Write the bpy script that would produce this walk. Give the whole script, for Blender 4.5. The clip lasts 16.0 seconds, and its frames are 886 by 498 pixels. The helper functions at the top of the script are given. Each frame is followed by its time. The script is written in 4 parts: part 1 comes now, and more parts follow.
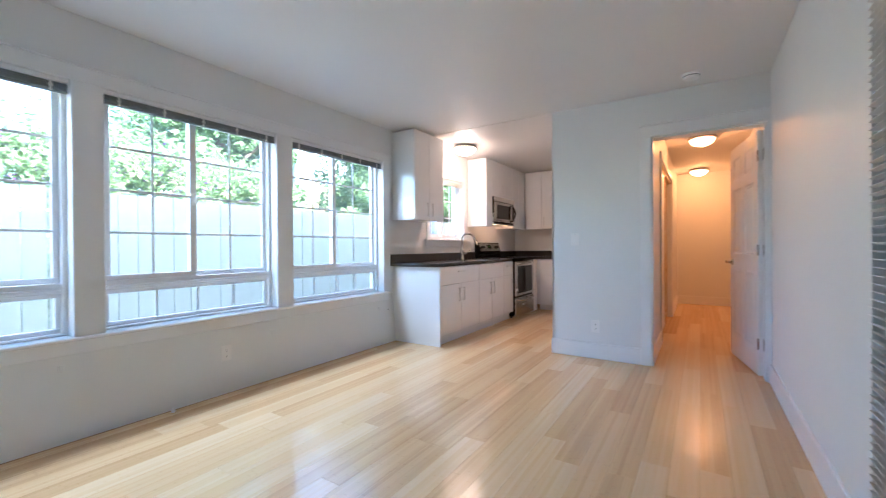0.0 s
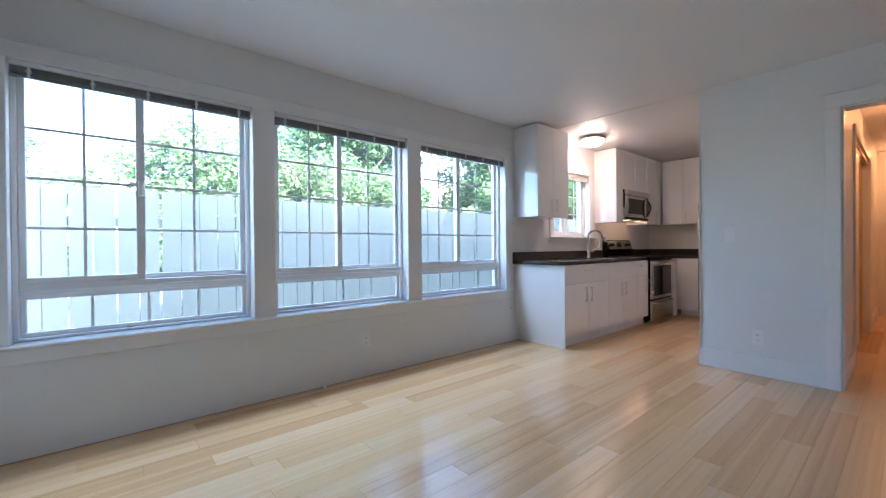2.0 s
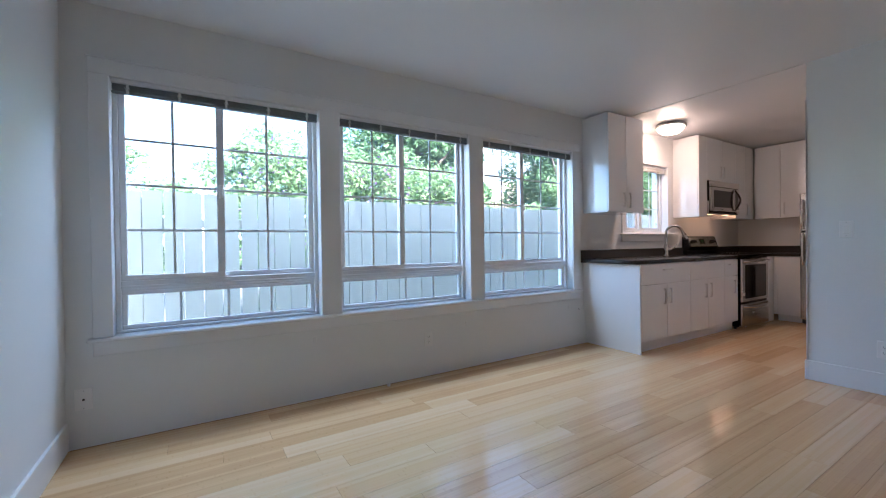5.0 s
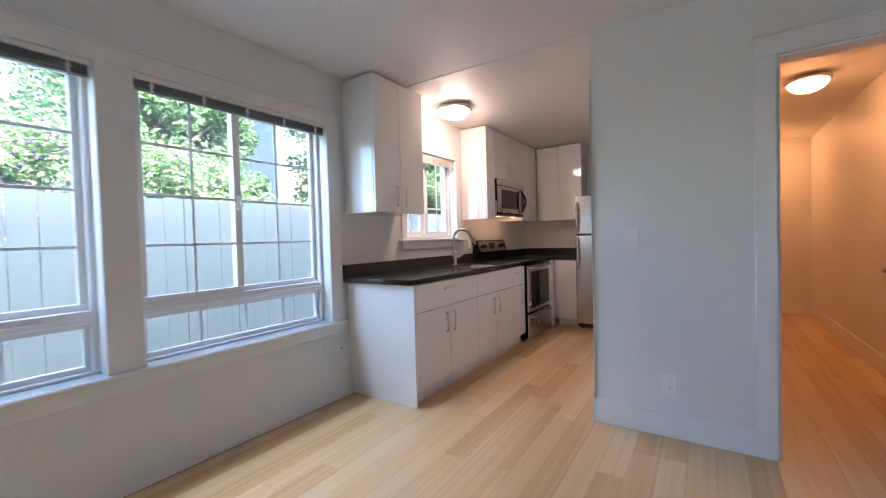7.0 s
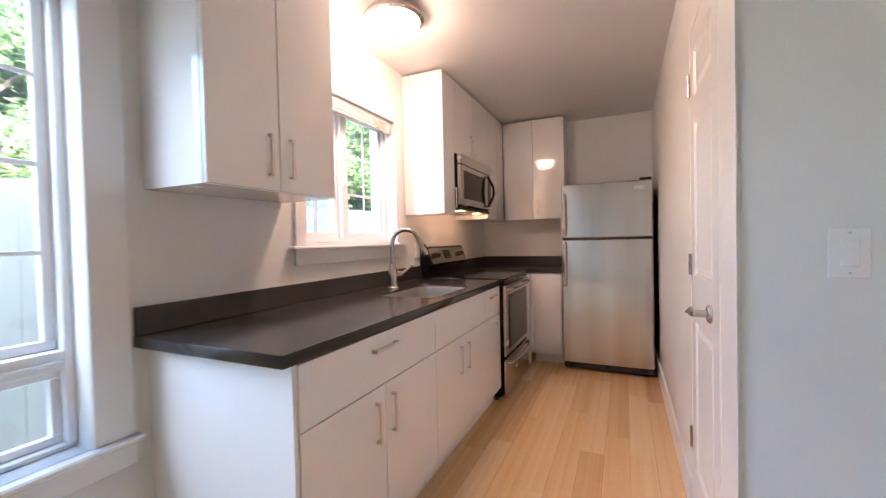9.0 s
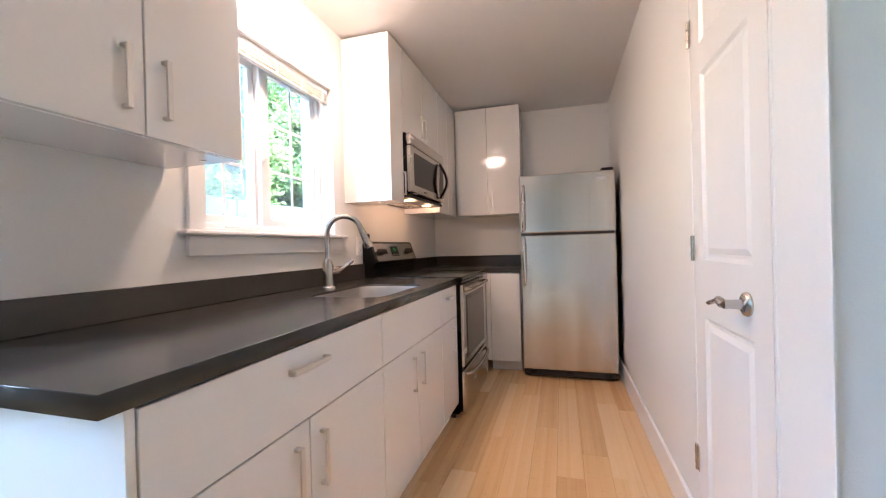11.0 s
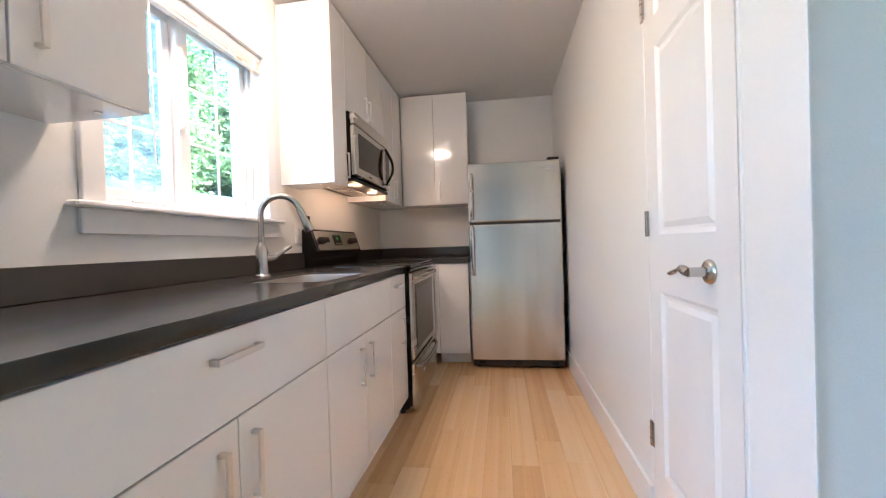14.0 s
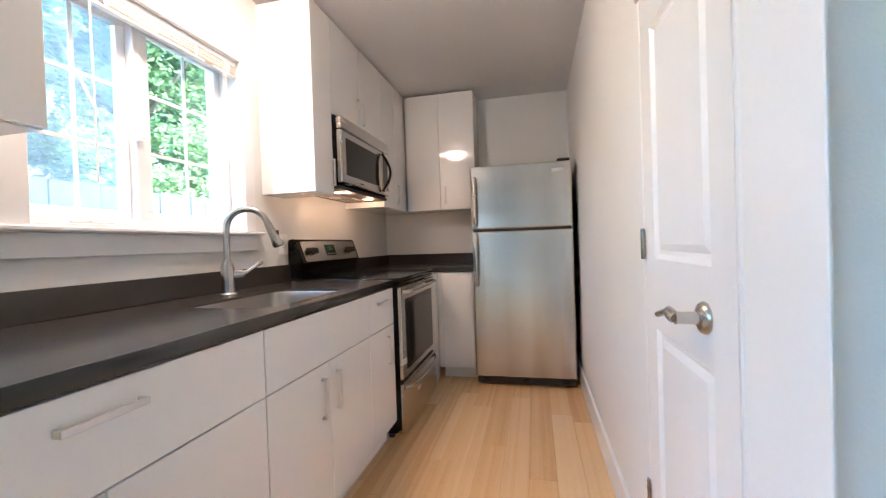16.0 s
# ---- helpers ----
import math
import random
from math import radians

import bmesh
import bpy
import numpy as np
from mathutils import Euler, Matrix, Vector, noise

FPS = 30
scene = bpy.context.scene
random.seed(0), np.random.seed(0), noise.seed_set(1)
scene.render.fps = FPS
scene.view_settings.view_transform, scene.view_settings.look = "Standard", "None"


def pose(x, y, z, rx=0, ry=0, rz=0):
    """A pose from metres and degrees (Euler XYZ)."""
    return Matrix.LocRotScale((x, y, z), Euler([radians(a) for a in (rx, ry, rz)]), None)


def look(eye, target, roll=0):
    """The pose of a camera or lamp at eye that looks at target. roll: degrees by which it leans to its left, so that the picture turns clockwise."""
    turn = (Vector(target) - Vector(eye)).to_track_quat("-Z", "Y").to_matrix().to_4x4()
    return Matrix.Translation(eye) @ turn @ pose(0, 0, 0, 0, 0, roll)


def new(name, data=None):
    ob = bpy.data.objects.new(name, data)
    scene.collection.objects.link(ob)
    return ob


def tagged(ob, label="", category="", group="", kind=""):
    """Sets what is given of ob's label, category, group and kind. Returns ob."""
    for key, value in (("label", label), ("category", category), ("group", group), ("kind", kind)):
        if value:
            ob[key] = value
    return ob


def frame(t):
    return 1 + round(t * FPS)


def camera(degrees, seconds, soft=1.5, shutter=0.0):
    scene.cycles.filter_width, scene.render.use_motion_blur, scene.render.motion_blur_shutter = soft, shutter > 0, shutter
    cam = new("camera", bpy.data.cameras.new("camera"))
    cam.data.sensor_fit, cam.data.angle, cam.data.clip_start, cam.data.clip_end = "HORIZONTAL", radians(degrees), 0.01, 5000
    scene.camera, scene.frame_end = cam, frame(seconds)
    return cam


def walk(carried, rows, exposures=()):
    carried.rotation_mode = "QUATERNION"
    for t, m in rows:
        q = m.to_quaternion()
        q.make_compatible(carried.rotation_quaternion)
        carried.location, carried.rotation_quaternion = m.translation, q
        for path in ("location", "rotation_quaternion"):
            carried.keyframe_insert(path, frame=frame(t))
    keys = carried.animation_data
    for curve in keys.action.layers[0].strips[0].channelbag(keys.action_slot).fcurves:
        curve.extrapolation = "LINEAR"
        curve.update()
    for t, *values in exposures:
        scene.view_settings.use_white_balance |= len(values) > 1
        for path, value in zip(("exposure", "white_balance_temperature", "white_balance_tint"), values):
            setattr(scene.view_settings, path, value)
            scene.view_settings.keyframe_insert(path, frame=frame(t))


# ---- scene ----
cam = camera(95.9, 16.0, soft=1.1, shutter=0.5)
PATH = [
    (0, (0.017, 0.054, 1.096), (-1.066, 1.735, 1.086), -0.4),
    (0.5, (-0.015, 0.029, 1.09), (-1.246, 1.605, 1.077), -0.5),
    (1, (-0.02, 0.026, 1.095), (-1.366, 1.505, 1.08), -0.5),
    (1.5, (-0.011, 0.028, 1.086), (-1.457, 1.41, 1.073), -0.5),
    (2, (-0.023, 0.024, 1.082), (-1.545, 1.321, 1.071), -0.5),
    (2.5, (-0.032, 0.02, 1.073), (-1.631, 1.221, 1.065), -0.5),
    (3, (-0.044, 0.02, 1.08), (-1.709, 1.129, 1.067), -0.6),
    (3.2, (-0.055, 0.015, 1.082), (-1.74, 1.092, 1.07), -0.6),
    (5.3, (-0.118, 0.094, 1.085), (-1.82, 1.144, 1.068), -0.8),
    (5.5, (-0.148, 0.252, 1.104), (-1.775, 1.414, 1.076), -1.3),
    (6, (-0.275, 0.639, 1.127), (-1.775, 1.962, 1.099), -1.4),
    (6.5, (-0.455, 1.04, 1.156), (-1.745, 2.567, 1.115), -1.4),
    (7, (-0.652, 1.483, 1.196), (-1.757, 3.15, 1.145), -1.6),
    (7.5, (-0.906, 1.86, 1.203), (-1.998, 3.534, 1.153), -1.5),
    (8, (-1.16, 2.237, 1.222), (-2.116, 3.992, 1.169), -1.4),
    (8.5, (-1.367, 2.594, 1.22), (-2.299, 4.363, 1.169), -1.4),
    (9, (-1.524, 2.863, 1.215), (-2.352, 4.683, 1.171), -1.3),
    (9.2, (-1.572, 2.939, 1.207), (-2.331, 4.789, 1.167), -1.3),
    (11.3, (-1.727, 3.264, 1.107), (-2.265, 5.191, 1.094), -1.6),
    (11.5, (-1.737, 3.277, 1.103), (-2.242, 5.212, 1.086), -1.7),
    (12, (-1.759, 3.306, 1.083), (-2.196, 5.257, 1.063), -1.7),
    (12.5, (-1.772, 3.329, 1.064), (-2.176, 5.288, 1.041), -1.7),
    (13, (-1.778, 3.342, 1.045), (-2.155, 5.306, 1.024), -1.7),
    (13.5, (-1.782, 3.348, 1.039), (-2.123, 5.318, 1.016), -1.7),
    (14, (-1.78, 3.353, 1.037), (-2.074, 5.332, 1.014), -1.8),
    (14.5, (-1.772, 3.365, 1.047), (-2.039, 5.347, 1.022), -1.7),
    (15, (-1.732, 3.409, 1.067), (-1.988, 5.392, 1.04), -1.9),
    (15.5, (-1.657, 3.49, 1.082), (-1.947, 5.468, 1.053), -2.0),
    (16, (-1.581, 3.583, 1.107), (-2.029, 5.532, 1.081), -1.9),
]
# seconds, stops, kelvin, tint
EXPOSURES = [(0.0, 3.95, 5200, 9), (1.5, 3.57, 5150, 10), (3.0, 3.22, 5080, 9), (5.5, 3.14, 5150, 11), (6.8, 3.41, 5430, 12), (8.0, 3.68, 5450, 12), (9.0, 3.92, 5850, 15), (11.5, 4.18, 5250, 5), (13.0, 4.2, 5080, 2), (16.0, 4.18, 5080, 1)]
walk(cam, [(t, look(eye, target, roll)) for t, eye, target, roll in PATH],
     exposures=EXPOSURES)

# ---- world, sun and lamps ----
SUN_ELEVATION, SUN_ROTATION = radians(32), radians(85)
world = bpy.data.worlds.new("sky")
scene.world = world
world.use_nodes = True
wn = world.node_tree
sky = wn.nodes.new("ShaderNodeTexSky")
sky.sky_type, sky.sun_disc, sky.sun_elevation, sky.sun_rotation = "NISHITA", False, SUN_ELEVATION, SUN_ROTATION
wn.links.new(sky.outputs[0], wn.nodes["Background"].inputs[0])
wn.nodes["Background"].inputs[1].default_value = 0.15
sun = new("sun", bpy.data.lights.new("sun", "SUN"))
sun.data.energy, sun.data.angle, sun.data.color = 4.2, radians(0.5), (1.0, 0.95, 0.88)
sun.matrix_basis = look((20 * math.sin(SUN_ROTATION) * math.cos(SUN_ELEVATION), 20 * math.cos(SUN_ROTATION) * math.cos(SUN_ELEVATION), 20 * math.sin(SUN_ELEVATION)), (0, 0, 0))


def bulb(name, place, watts, colour, radius):
    ob = new(name, bpy.data.lights.new(name, "POINT"))
    ob.data.energy, ob.data.color, ob.data.shadow_soft_size = watts, colour, radius
    ob.location = place
    return ob


KITCHEN_WARM, HALL_WARM = (1.0, 0.635, 0.42), (1.0, 0.375, 0.115)      # the lit bowls of the dome lamps
bulb("cooktop_bulb", (-2.76, 6.00, 1.405), 0.11, (1.0, 0.50, 0.25), 0.02)
bulb("cooktop_bulb", (-2.76, 6.36, 1.405), 0.11, (1.0, 0.50, 0.25), 0.02)


# unseen added lamp for the sky, shining under the eave through the three windows
sky_fill = new("window_daylight", bpy.data.lights.new("window_daylight", "AREA"))
sky_fill.data.shape, sky_fill.data.size, sky_fill.data.size_y = "RECTANGLE", 4.2, 0.6
sky_fill.data.energy, sky_fill.data.color = 14.2, (0.81, 0.915, 1.0)
sky_fill.matrix_basis = look((-3.80, 1.6, 2.72), (-2.0, 1.6, 1.26))


# ---- materials ----
def material(name, colour, rough=0.5, metal=0.0, vary=0.06, scale=3.0, bump=0.0, bump_scale=60.0, coat=0.0, stretch=(1, 1, 1), rough_vary=0.0, spec=0.5):
    """A surface with slow stains and fine grain in its colour, gloss and relief."""
    m = bpy.data.materials.new(name)
    m.use_nodes = True
    n, link = m.node_tree.nodes, m.node_tree.links.new
    b = n["Principled BSDF"]
    b.inputs["Roughness"].default_value, b.inputs["Metallic"].default_value = rough, metal
    b.inputs["Coat Weight"].default_value = coat
    b.inputs["Coat Roughness"].default_value = 0.04
    b.inputs["Specular IOR Level"].default_value = spec
    tc, mp = n.new("ShaderNodeTexCoord"), n.new("ShaderNodeMapping")
    mp.inputs["Scale"].default_value = stretch
    link(tc.outputs["Object"], mp.inputs["Vector"])
    slow, fine = n.new("ShaderNodeTexNoise"), n.new("ShaderNodeTexNoise")
    slow.inputs["Scale"].default_value, slow.inputs["Detail"].default_value = scale, 4
    fine.inputs["Scale"].default_value, fine.inputs["Detail"].default_value = bump_scale, 3
    link(mp.outputs[0], slow.inputs["Vector"])
    link(mp.outputs[0], fine.inputs["Vector"])
    both = n.new("ShaderNodeMath")
    both.operation = "MULTIPLY_ADD"
    link(fine.outputs["Fac"], both.inputs[0])
    both.inputs[1].default_value = 0.35
    link(slow.outputs["Fac"], both.inputs[2])
    ramp = n.new("ShaderNodeValToRGB")
    ramp.color_ramp.elements[0].position, ramp.color_ramp.elements[1].position = 0.4, 0.95
    ramp.color_ramp.elements[0].color = (*[c * (1 - vary) for c in colour], 1)
    ramp.color_ramp.elements[1].color = (*[min(1, c * (1 + vary)) for c in colour], 1)
    link(both.outputs[0], ramp.inputs[0])
    link(ramp.outputs[0], b.inputs["Base Color"])
    if rough_vary:
        mr = n.new("ShaderNodeMapRange")
        mr.inputs["To Min"].default_value, mr.inputs["To Max"].default_value = max(0, rough - rough_vary), rough + rough_vary
        link(slow.outputs["Fac"], mr.inputs["Value"])
        link(mr.outputs[0], b.inputs["Roughness"])
    if bump:
        bp = n.new("ShaderNodeBump")
        bp.inputs["Strength"].default_value, bp.inputs["Distance"].default_value = bump, 0.002
        link(fine.outputs["Fac"], bp.inputs["Height"])
        link(bp.outputs[0], b.inputs["Normal"])
    return m


def glowing(name, colour, strength, rough=0.3):
    m = material(name, colour, rough)
    b = m.node_tree.nodes["Principled BSDF"]
    b.inputs["Emission Color"].default_value = (*colour, 1)
    b.inputs["Emission Strength"].default_value = strength
    return m


def pane_glass(name, tint=(1, 1, 1), gloss=1.0, haze=0.012):
    m = bpy.data.materials.new(name)
    m.use_nodes = True
    n, link = m.node_tree.nodes, m.node_tree.links.new
    n.remove(n["Principled BSDF"])
    clear, shine, mix, lw = n.new("ShaderNodeBsdfTransparent"), n.new("ShaderNodeBsdfGlossy"), n.new("ShaderNodeMixShader"), n.new("ShaderNodeLayerWeight")
    clear.inputs[0].default_value = (*tint, 1)
    shine.inputs["Roughness"].default_value = 0.02
    power, scale_ = n.new("ShaderNodeMath"), n.new("ShaderNodeMath")
    power.operation, scale_.operation = "POWER", "MULTIPLY_ADD"
    link(lw.outputs["Facing"], power.inputs[0])
    power.inputs[1].default_value = 5.0
    link(power.outputs[0], scale_.inputs[0])
    scale_.inputs[1].default_value, scale_.inputs[2].default_value = 0.6 * gloss, 0.03 * gloss
    link(scale_.outputs[0], mix.inputs[0])
    link(clear.outputs[0], mix.inputs[1])
    link(shine.outputs[0], mix.inputs[2])
    # translucent share whitens the view, standing in for glare and haze on the glass
    glare_veil, glare_mix = n.new("ShaderNodeBsdfTranslucent"), n.new("ShaderNodeMixShader")
    glare_veil.inputs[0].default_value = (0.9, 0.9, 0.9, 1)
    glare_mix.inputs[0].default_value = haze
    link(mix.outputs[0], glare_mix.inputs[1])
    link(glare_veil.outputs[0], glare_mix.inputs[2])
    link(glare_mix.outputs[0], n["Material Output"].inputs[0])
    return m


def bamboo(name):
    """Pale bamboo planks: each plank its own tone, long strips in it, and the dark knuckles of the cane."""
    m = bpy.data.materials.new(name)
    m.use_nodes = True
    n, link = m.node_tree.nodes, m.node_tree.links.new
    b = n["Principled BSDF"]
    info, geo = n.new("ShaderNodeObjectInfo"), n.new("ShaderNodeNewGeometry")
    # the strips: about seven across a plank, shifted from plank to plank
    sep, off = n.new("ShaderNodeSeparateXYZ"), n.new("ShaderNodeMath")
    link(geo.outputs["Position"], sep.inputs[0])
    off.operation = "MULTIPLY_ADD"
    link(info.outputs["Random"], off.inputs[0])
    off.inputs[1].default_value = 37.0
    link(sep.outputs["Y"], off.inputs[2])
    comb = n.new("ShaderNodeCombineXYZ")
    cell = n.new("ShaderNodeMath")
    cell.operation = "MULTIPLY"
    link(sep.outputs["X"], cell.inputs[0])
    cell.inputs[1].default_value = 1 / 0.0181
    fl = n.new("ShaderNodeMath")
    fl.operation = "FLOOR"
    link(cell.outputs[0], fl.inputs[0])
    link(fl.outputs[0], comb.inputs[0])
    link(info.outputs["Random"], comb.inputs[1])
    strip = n.new("ShaderNodeTexWhiteNoise")
    strip.noise_dimensions = "2D"
    link(comb.outputs[0], strip.inputs["Vector"])
    # long fibres
    comb2 = n.new("ShaderNodeCombineXYZ")
    fx, fy = n.new("ShaderNodeMath"), n.new("ShaderNodeMath")
    fx.operation = fy.operation = "MULTIPLY"
    link(sep.outputs["X"], fx.inputs[0])
    fx.inputs[1].default_value = 160.0
    link(off.outputs[0], fy.inputs[0])
    fy.inputs[1].default_value = 2.2
    link(fx.outputs[0], comb2.inputs[0])
    link(fy.outputs[0], comb2.inputs[1])
    fibre = n.new("ShaderNodeTexNoise")
    fibre.inputs["Scale"].default_value, fibre.inputs["Detail"].default_value = 1.0, 5
    link(comb2.outputs[0], fibre.inputs["Vector"])
    # knuckles: short dark dashes across a strip
    comb3, ky = n.new("ShaderNodeCombineXYZ"), n.new("ShaderNodeMath")
    ky.operation = "MULTIPLY_ADD"
    link(strip.outputs["Value"], ky.inputs[0])
    ky.inputs[1].default_value = 9.0
    link(off.outputs[0], ky.inputs[2])
    ky2 = n.new("ShaderNodeMath")
    ky2.operation = "MULTIPLY"
    link(ky.outputs[0], ky2.inputs[0])
    ky2.inputs[1].default_value = 3.4
    kf = n.new("ShaderNodeMath")
    kf.operation = "FRACT"
    link(ky2.outputs[0], kf.inputs[0])
    knuckle = n.new("ShaderNodeMapRange")
    knuckle.inputs["From Min"].default_value, knuckle.inputs["From Max"].default_value = 0.0, 0.035
    knuckle.inputs["To Min"].default_value, knuckle.inputs["To Max"].default_value = 0.14, 0.0
    link(kf.outputs[0], knuckle.inputs["Value"])
    # sum
    tone = n.new("ShaderNodeMath")
    tone.operation = "MULTIPLY_ADD"
    link(strip.outputs["Value"], tone.inputs[0])
    tone.inputs[1].default_value = 0.18
    half = n.new("ShaderNodeMath")
    half.operation = "MULTIPLY_ADD"
    link(info.outputs["Random"], half.inputs[0])
    half.inputs[1].default_value, half.inputs[2].default_value = 0.46, 0.09
    link(half.outputs[0], tone.inputs[2])
    tone2 = n.new("ShaderNodeMath")
    tone2.operation = "MULTIPLY_ADD"
    link(fibre.outputs["Fac"], tone2.inputs[0])
    tone2.inputs[1].default_value = 0.26
    link(tone.outputs[0], tone2.inputs[2])
    tone3 = n.new("ShaderNodeMath")
    tone3.operation = "SUBTRACT"
    link(tone2.outputs[0], tone3.inputs[0])
    link(knuckle.outputs[0], tone3.inputs[1])
    ramp = n.new("ShaderNodeValToRGB")
    e = ramp.color_ramp.elements
    e[0].position, e[0].color = 0.05, (0.52, 0.30, 0.125, 1)
    e[1].position, e[1].color = 0.95, (0.83, 0.63, 0.375, 1)
    mid = e.new(0.5)
    mid.color = (0.74, 0.485, 0.245, 1)
    link(tone3.outputs[0], ramp.inputs[0])
    link(ramp.outputs[0], b.inputs["Base Color"])
    mr = n.new("ShaderNodeMapRange")
    mr.inputs["To Min"].default_value, mr.inputs["To Max"].default_value = 0.11, 0.22
    link(fibre.outputs["Fac"], mr.inputs["Value"])
    link(mr.outputs[0], b.inputs["Roughness"])
    bp = n.new("ShaderNodeBump")
    bp.inputs["Strength"].default_value, bp.inputs["Distance"].default_value = 0.08, 0.001
    link(fibre.outputs["Fac"], bp.inputs["Height"])
    link(bp.outputs[0], b.inputs["Normal"])
    return m


def leafy(name, dark, light):
    """Leaves: each its own green, letting light through."""
    m = bpy.data.materials.new(name)
    m.use_nodes = True
    n, link = m.node_tree.nodes, m.node_tree.links.new
    b = n["Principled BSDF"]
    geo, ramp = n.new("ShaderNodeNewGeometry"), n.new("ShaderNodeValToRGB")
    ramp.color_ramp.elements[0].color, ramp.color_ramp.elements[1].color = (*dark, 1), (*light, 1)
    link(geo.outputs["Random Per Island"], ramp.inputs[0])
    link(ramp.outputs[0], b.inputs["Base Color"])
    b.inputs["Roughness"].default_value = 0.6
    b.inputs["Specular IOR Level"].default_value = 0.2
    tr, mix = n.new("ShaderNodeBsdfTranslucent"), n.new("ShaderNodeMixShader")
    link(ramp.outputs[0], tr.inputs[0])
    mix.inputs[0].default_value = 0.45
    link(b.outputs[0], mix.inputs[1])
    link(tr.outputs[0], mix.inputs[2])
    link(mix.outputs[0], n["Material Output"].inputs[0])
    return m


WALL = material("wall_paint", (0.81, 0.815, 0.80), 0.45, vary=0.025, scale=1.3, bump=0.25, bump_scale=170)
CEIL = material("ceiling_paint", (0.80, 0.79, 0.77), 0.55, vary=0.02, scale=1.1, bump=0.2, bump_scale=150)
KCEIL = material("kitchen_ceiling_paint", (0.79, 0.77, 0.75), 0.32, vary=0.02, scale=1.1, bump=0.2, bump_scale=120)
TRIM = material("trim_paint", (0.85, 0.85, 0.845), 0.3, vary=0.02, scale=4, bump=0.08, bump_scale=90)
DOORP = material("door_paint", (0.84, 0.83, 0.81), 0.28, vary=0.02, scale=5, bump=0.1, bump_scale=120, stretch=(1, 1, 0.2))
VINYL = material("white_vinyl", (0.87, 0.875, 0.88), 0.3, vary=0.02, scale=6)
GLOSS = material("white_gloss_front", (0.88, 0.875, 0.865), 0.07, vary=0.012, scale=2, coat=0.5)
MELA = material("white_melamine", (0.80, 0.79, 0.77), 0.3, vary=0.02, scale=5)
PLINTH = material("plinth_white", (0.72, 0.71, 0.69), 0.35, vary=0.03, scale=6)
STONE = material("charcoal_quartz", (0.046, 0.041, 0.038), 0.17, vary=0.08, scale=9, bump_scale=400, rough_vary=0.03)
STEEL = material("brushed_steel", (0.62, 0.585, 0.54), 0.26, metal=1.0, vary=0.05, scale=2.2, bump_scale=90, stretch=(1, 1, 6), rough_vary=0.05)
# vertical colour streaks stand in for the streaky reflections on the fridge doors
FSTEEL = material("fridge_steel", (0.58, 0.55, 0.505), 0.22, metal=1.0, vary=0.14, scale=2.0, bump=1.0, bump_scale=3.2, stretch=(2.6, 2.6, 0.20), rough_vary=0.10)
NICKEL = material("brushed_nickel", (0.50, 0.475, 0.44), 0.25, metal=1.0, vary=0.05, scale=20)
PULLM = material("satin_pull", (0.68, 0.67, 0.655), 0.28, metal=1.0, vary=0.04, scale=25)
BLACK = material("black_enamel", (0.006, 0.006, 0.006), 0.16, spec=0.2, vary=0.15, scale=12)
BGLASS = material("black_glass", (0.008, 0.008, 0.008), 0.08, vary=0.1, scale=5, spec=0.25)
SMOKE = material("smoked_window", (0.014, 0.012, 0.011), 0.08, vary=0.1, scale=5, spec=0.25)
MATTD = material("matt_dark_backing", (0.006, 0.006, 0.006), 0.85, vary=0.2, scale=8, spec=0.03)
RUBBER = material("dark_plastic", (0.02, 0.02, 0.02), 0.55, vary=0.2, scale=20)
PLASTIC = material("white_plastic", (0.88, 0.87, 0.85), 0.35, vary=0.015, scale=10)
SLAT = material("grey_blind_slat", (0.22, 0.24, 0.245), 0.4, vary=0.05, scale=10)
CREAM = material("cream_blind_slat", (0.78, 0.76, 0.71), 0.4, vary=0.03, scale=10)
BRASS = material("brass_frame", (0.55, 0.36, 0.14), 0.35, metal=1.0, vary=0.06, scale=15)
BOWL = glowing("lit_frosted_bowl", KITCHEN_WARM, 3.7)
HBOWL = glowing("lit_amber_bowl", HALL_WARM, 1.9)
SPOT = glowing("lit_cooktop_lens", (1.0, 0.66, 0.28), 0.35)
GREEN = glowing("green_digits", (0.04, 0.30, 0.06), 0.12)
GLASS = pane_glass("window_glass")
FENCE = material("fence_paint", (0.40, 0.385, 0.305), 0.7, vary=0.10, scale=3, bump=0.5, bump_scale=35, stretch=(1, 3, 0.5))
SOIL = material("yard_soil", (0.16, 0.14, 0.10), 0.9, vary=0.3, scale=1.2, bump=0.8, bump_scale=20)
BARK = material("bark", (0.12, 0.09, 0.065), 0.85, vary=0.3, scale=6, bump=0.8, bump_scale=25, stretch=(3, 3, 0.6))
LEAF = leafy("leaf_green", (0.08, 0.145, 0.055), (0.24, 0.34, 0.15))
LEAF2 = leafy("leaf_pale", (0.11, 0.20, 0.065), (0.38, 0.46, 0.22))
PETAL = leafy("petal_violet", (0.16, 0.05, 0.26), (0.32, 0.15, 0.44))


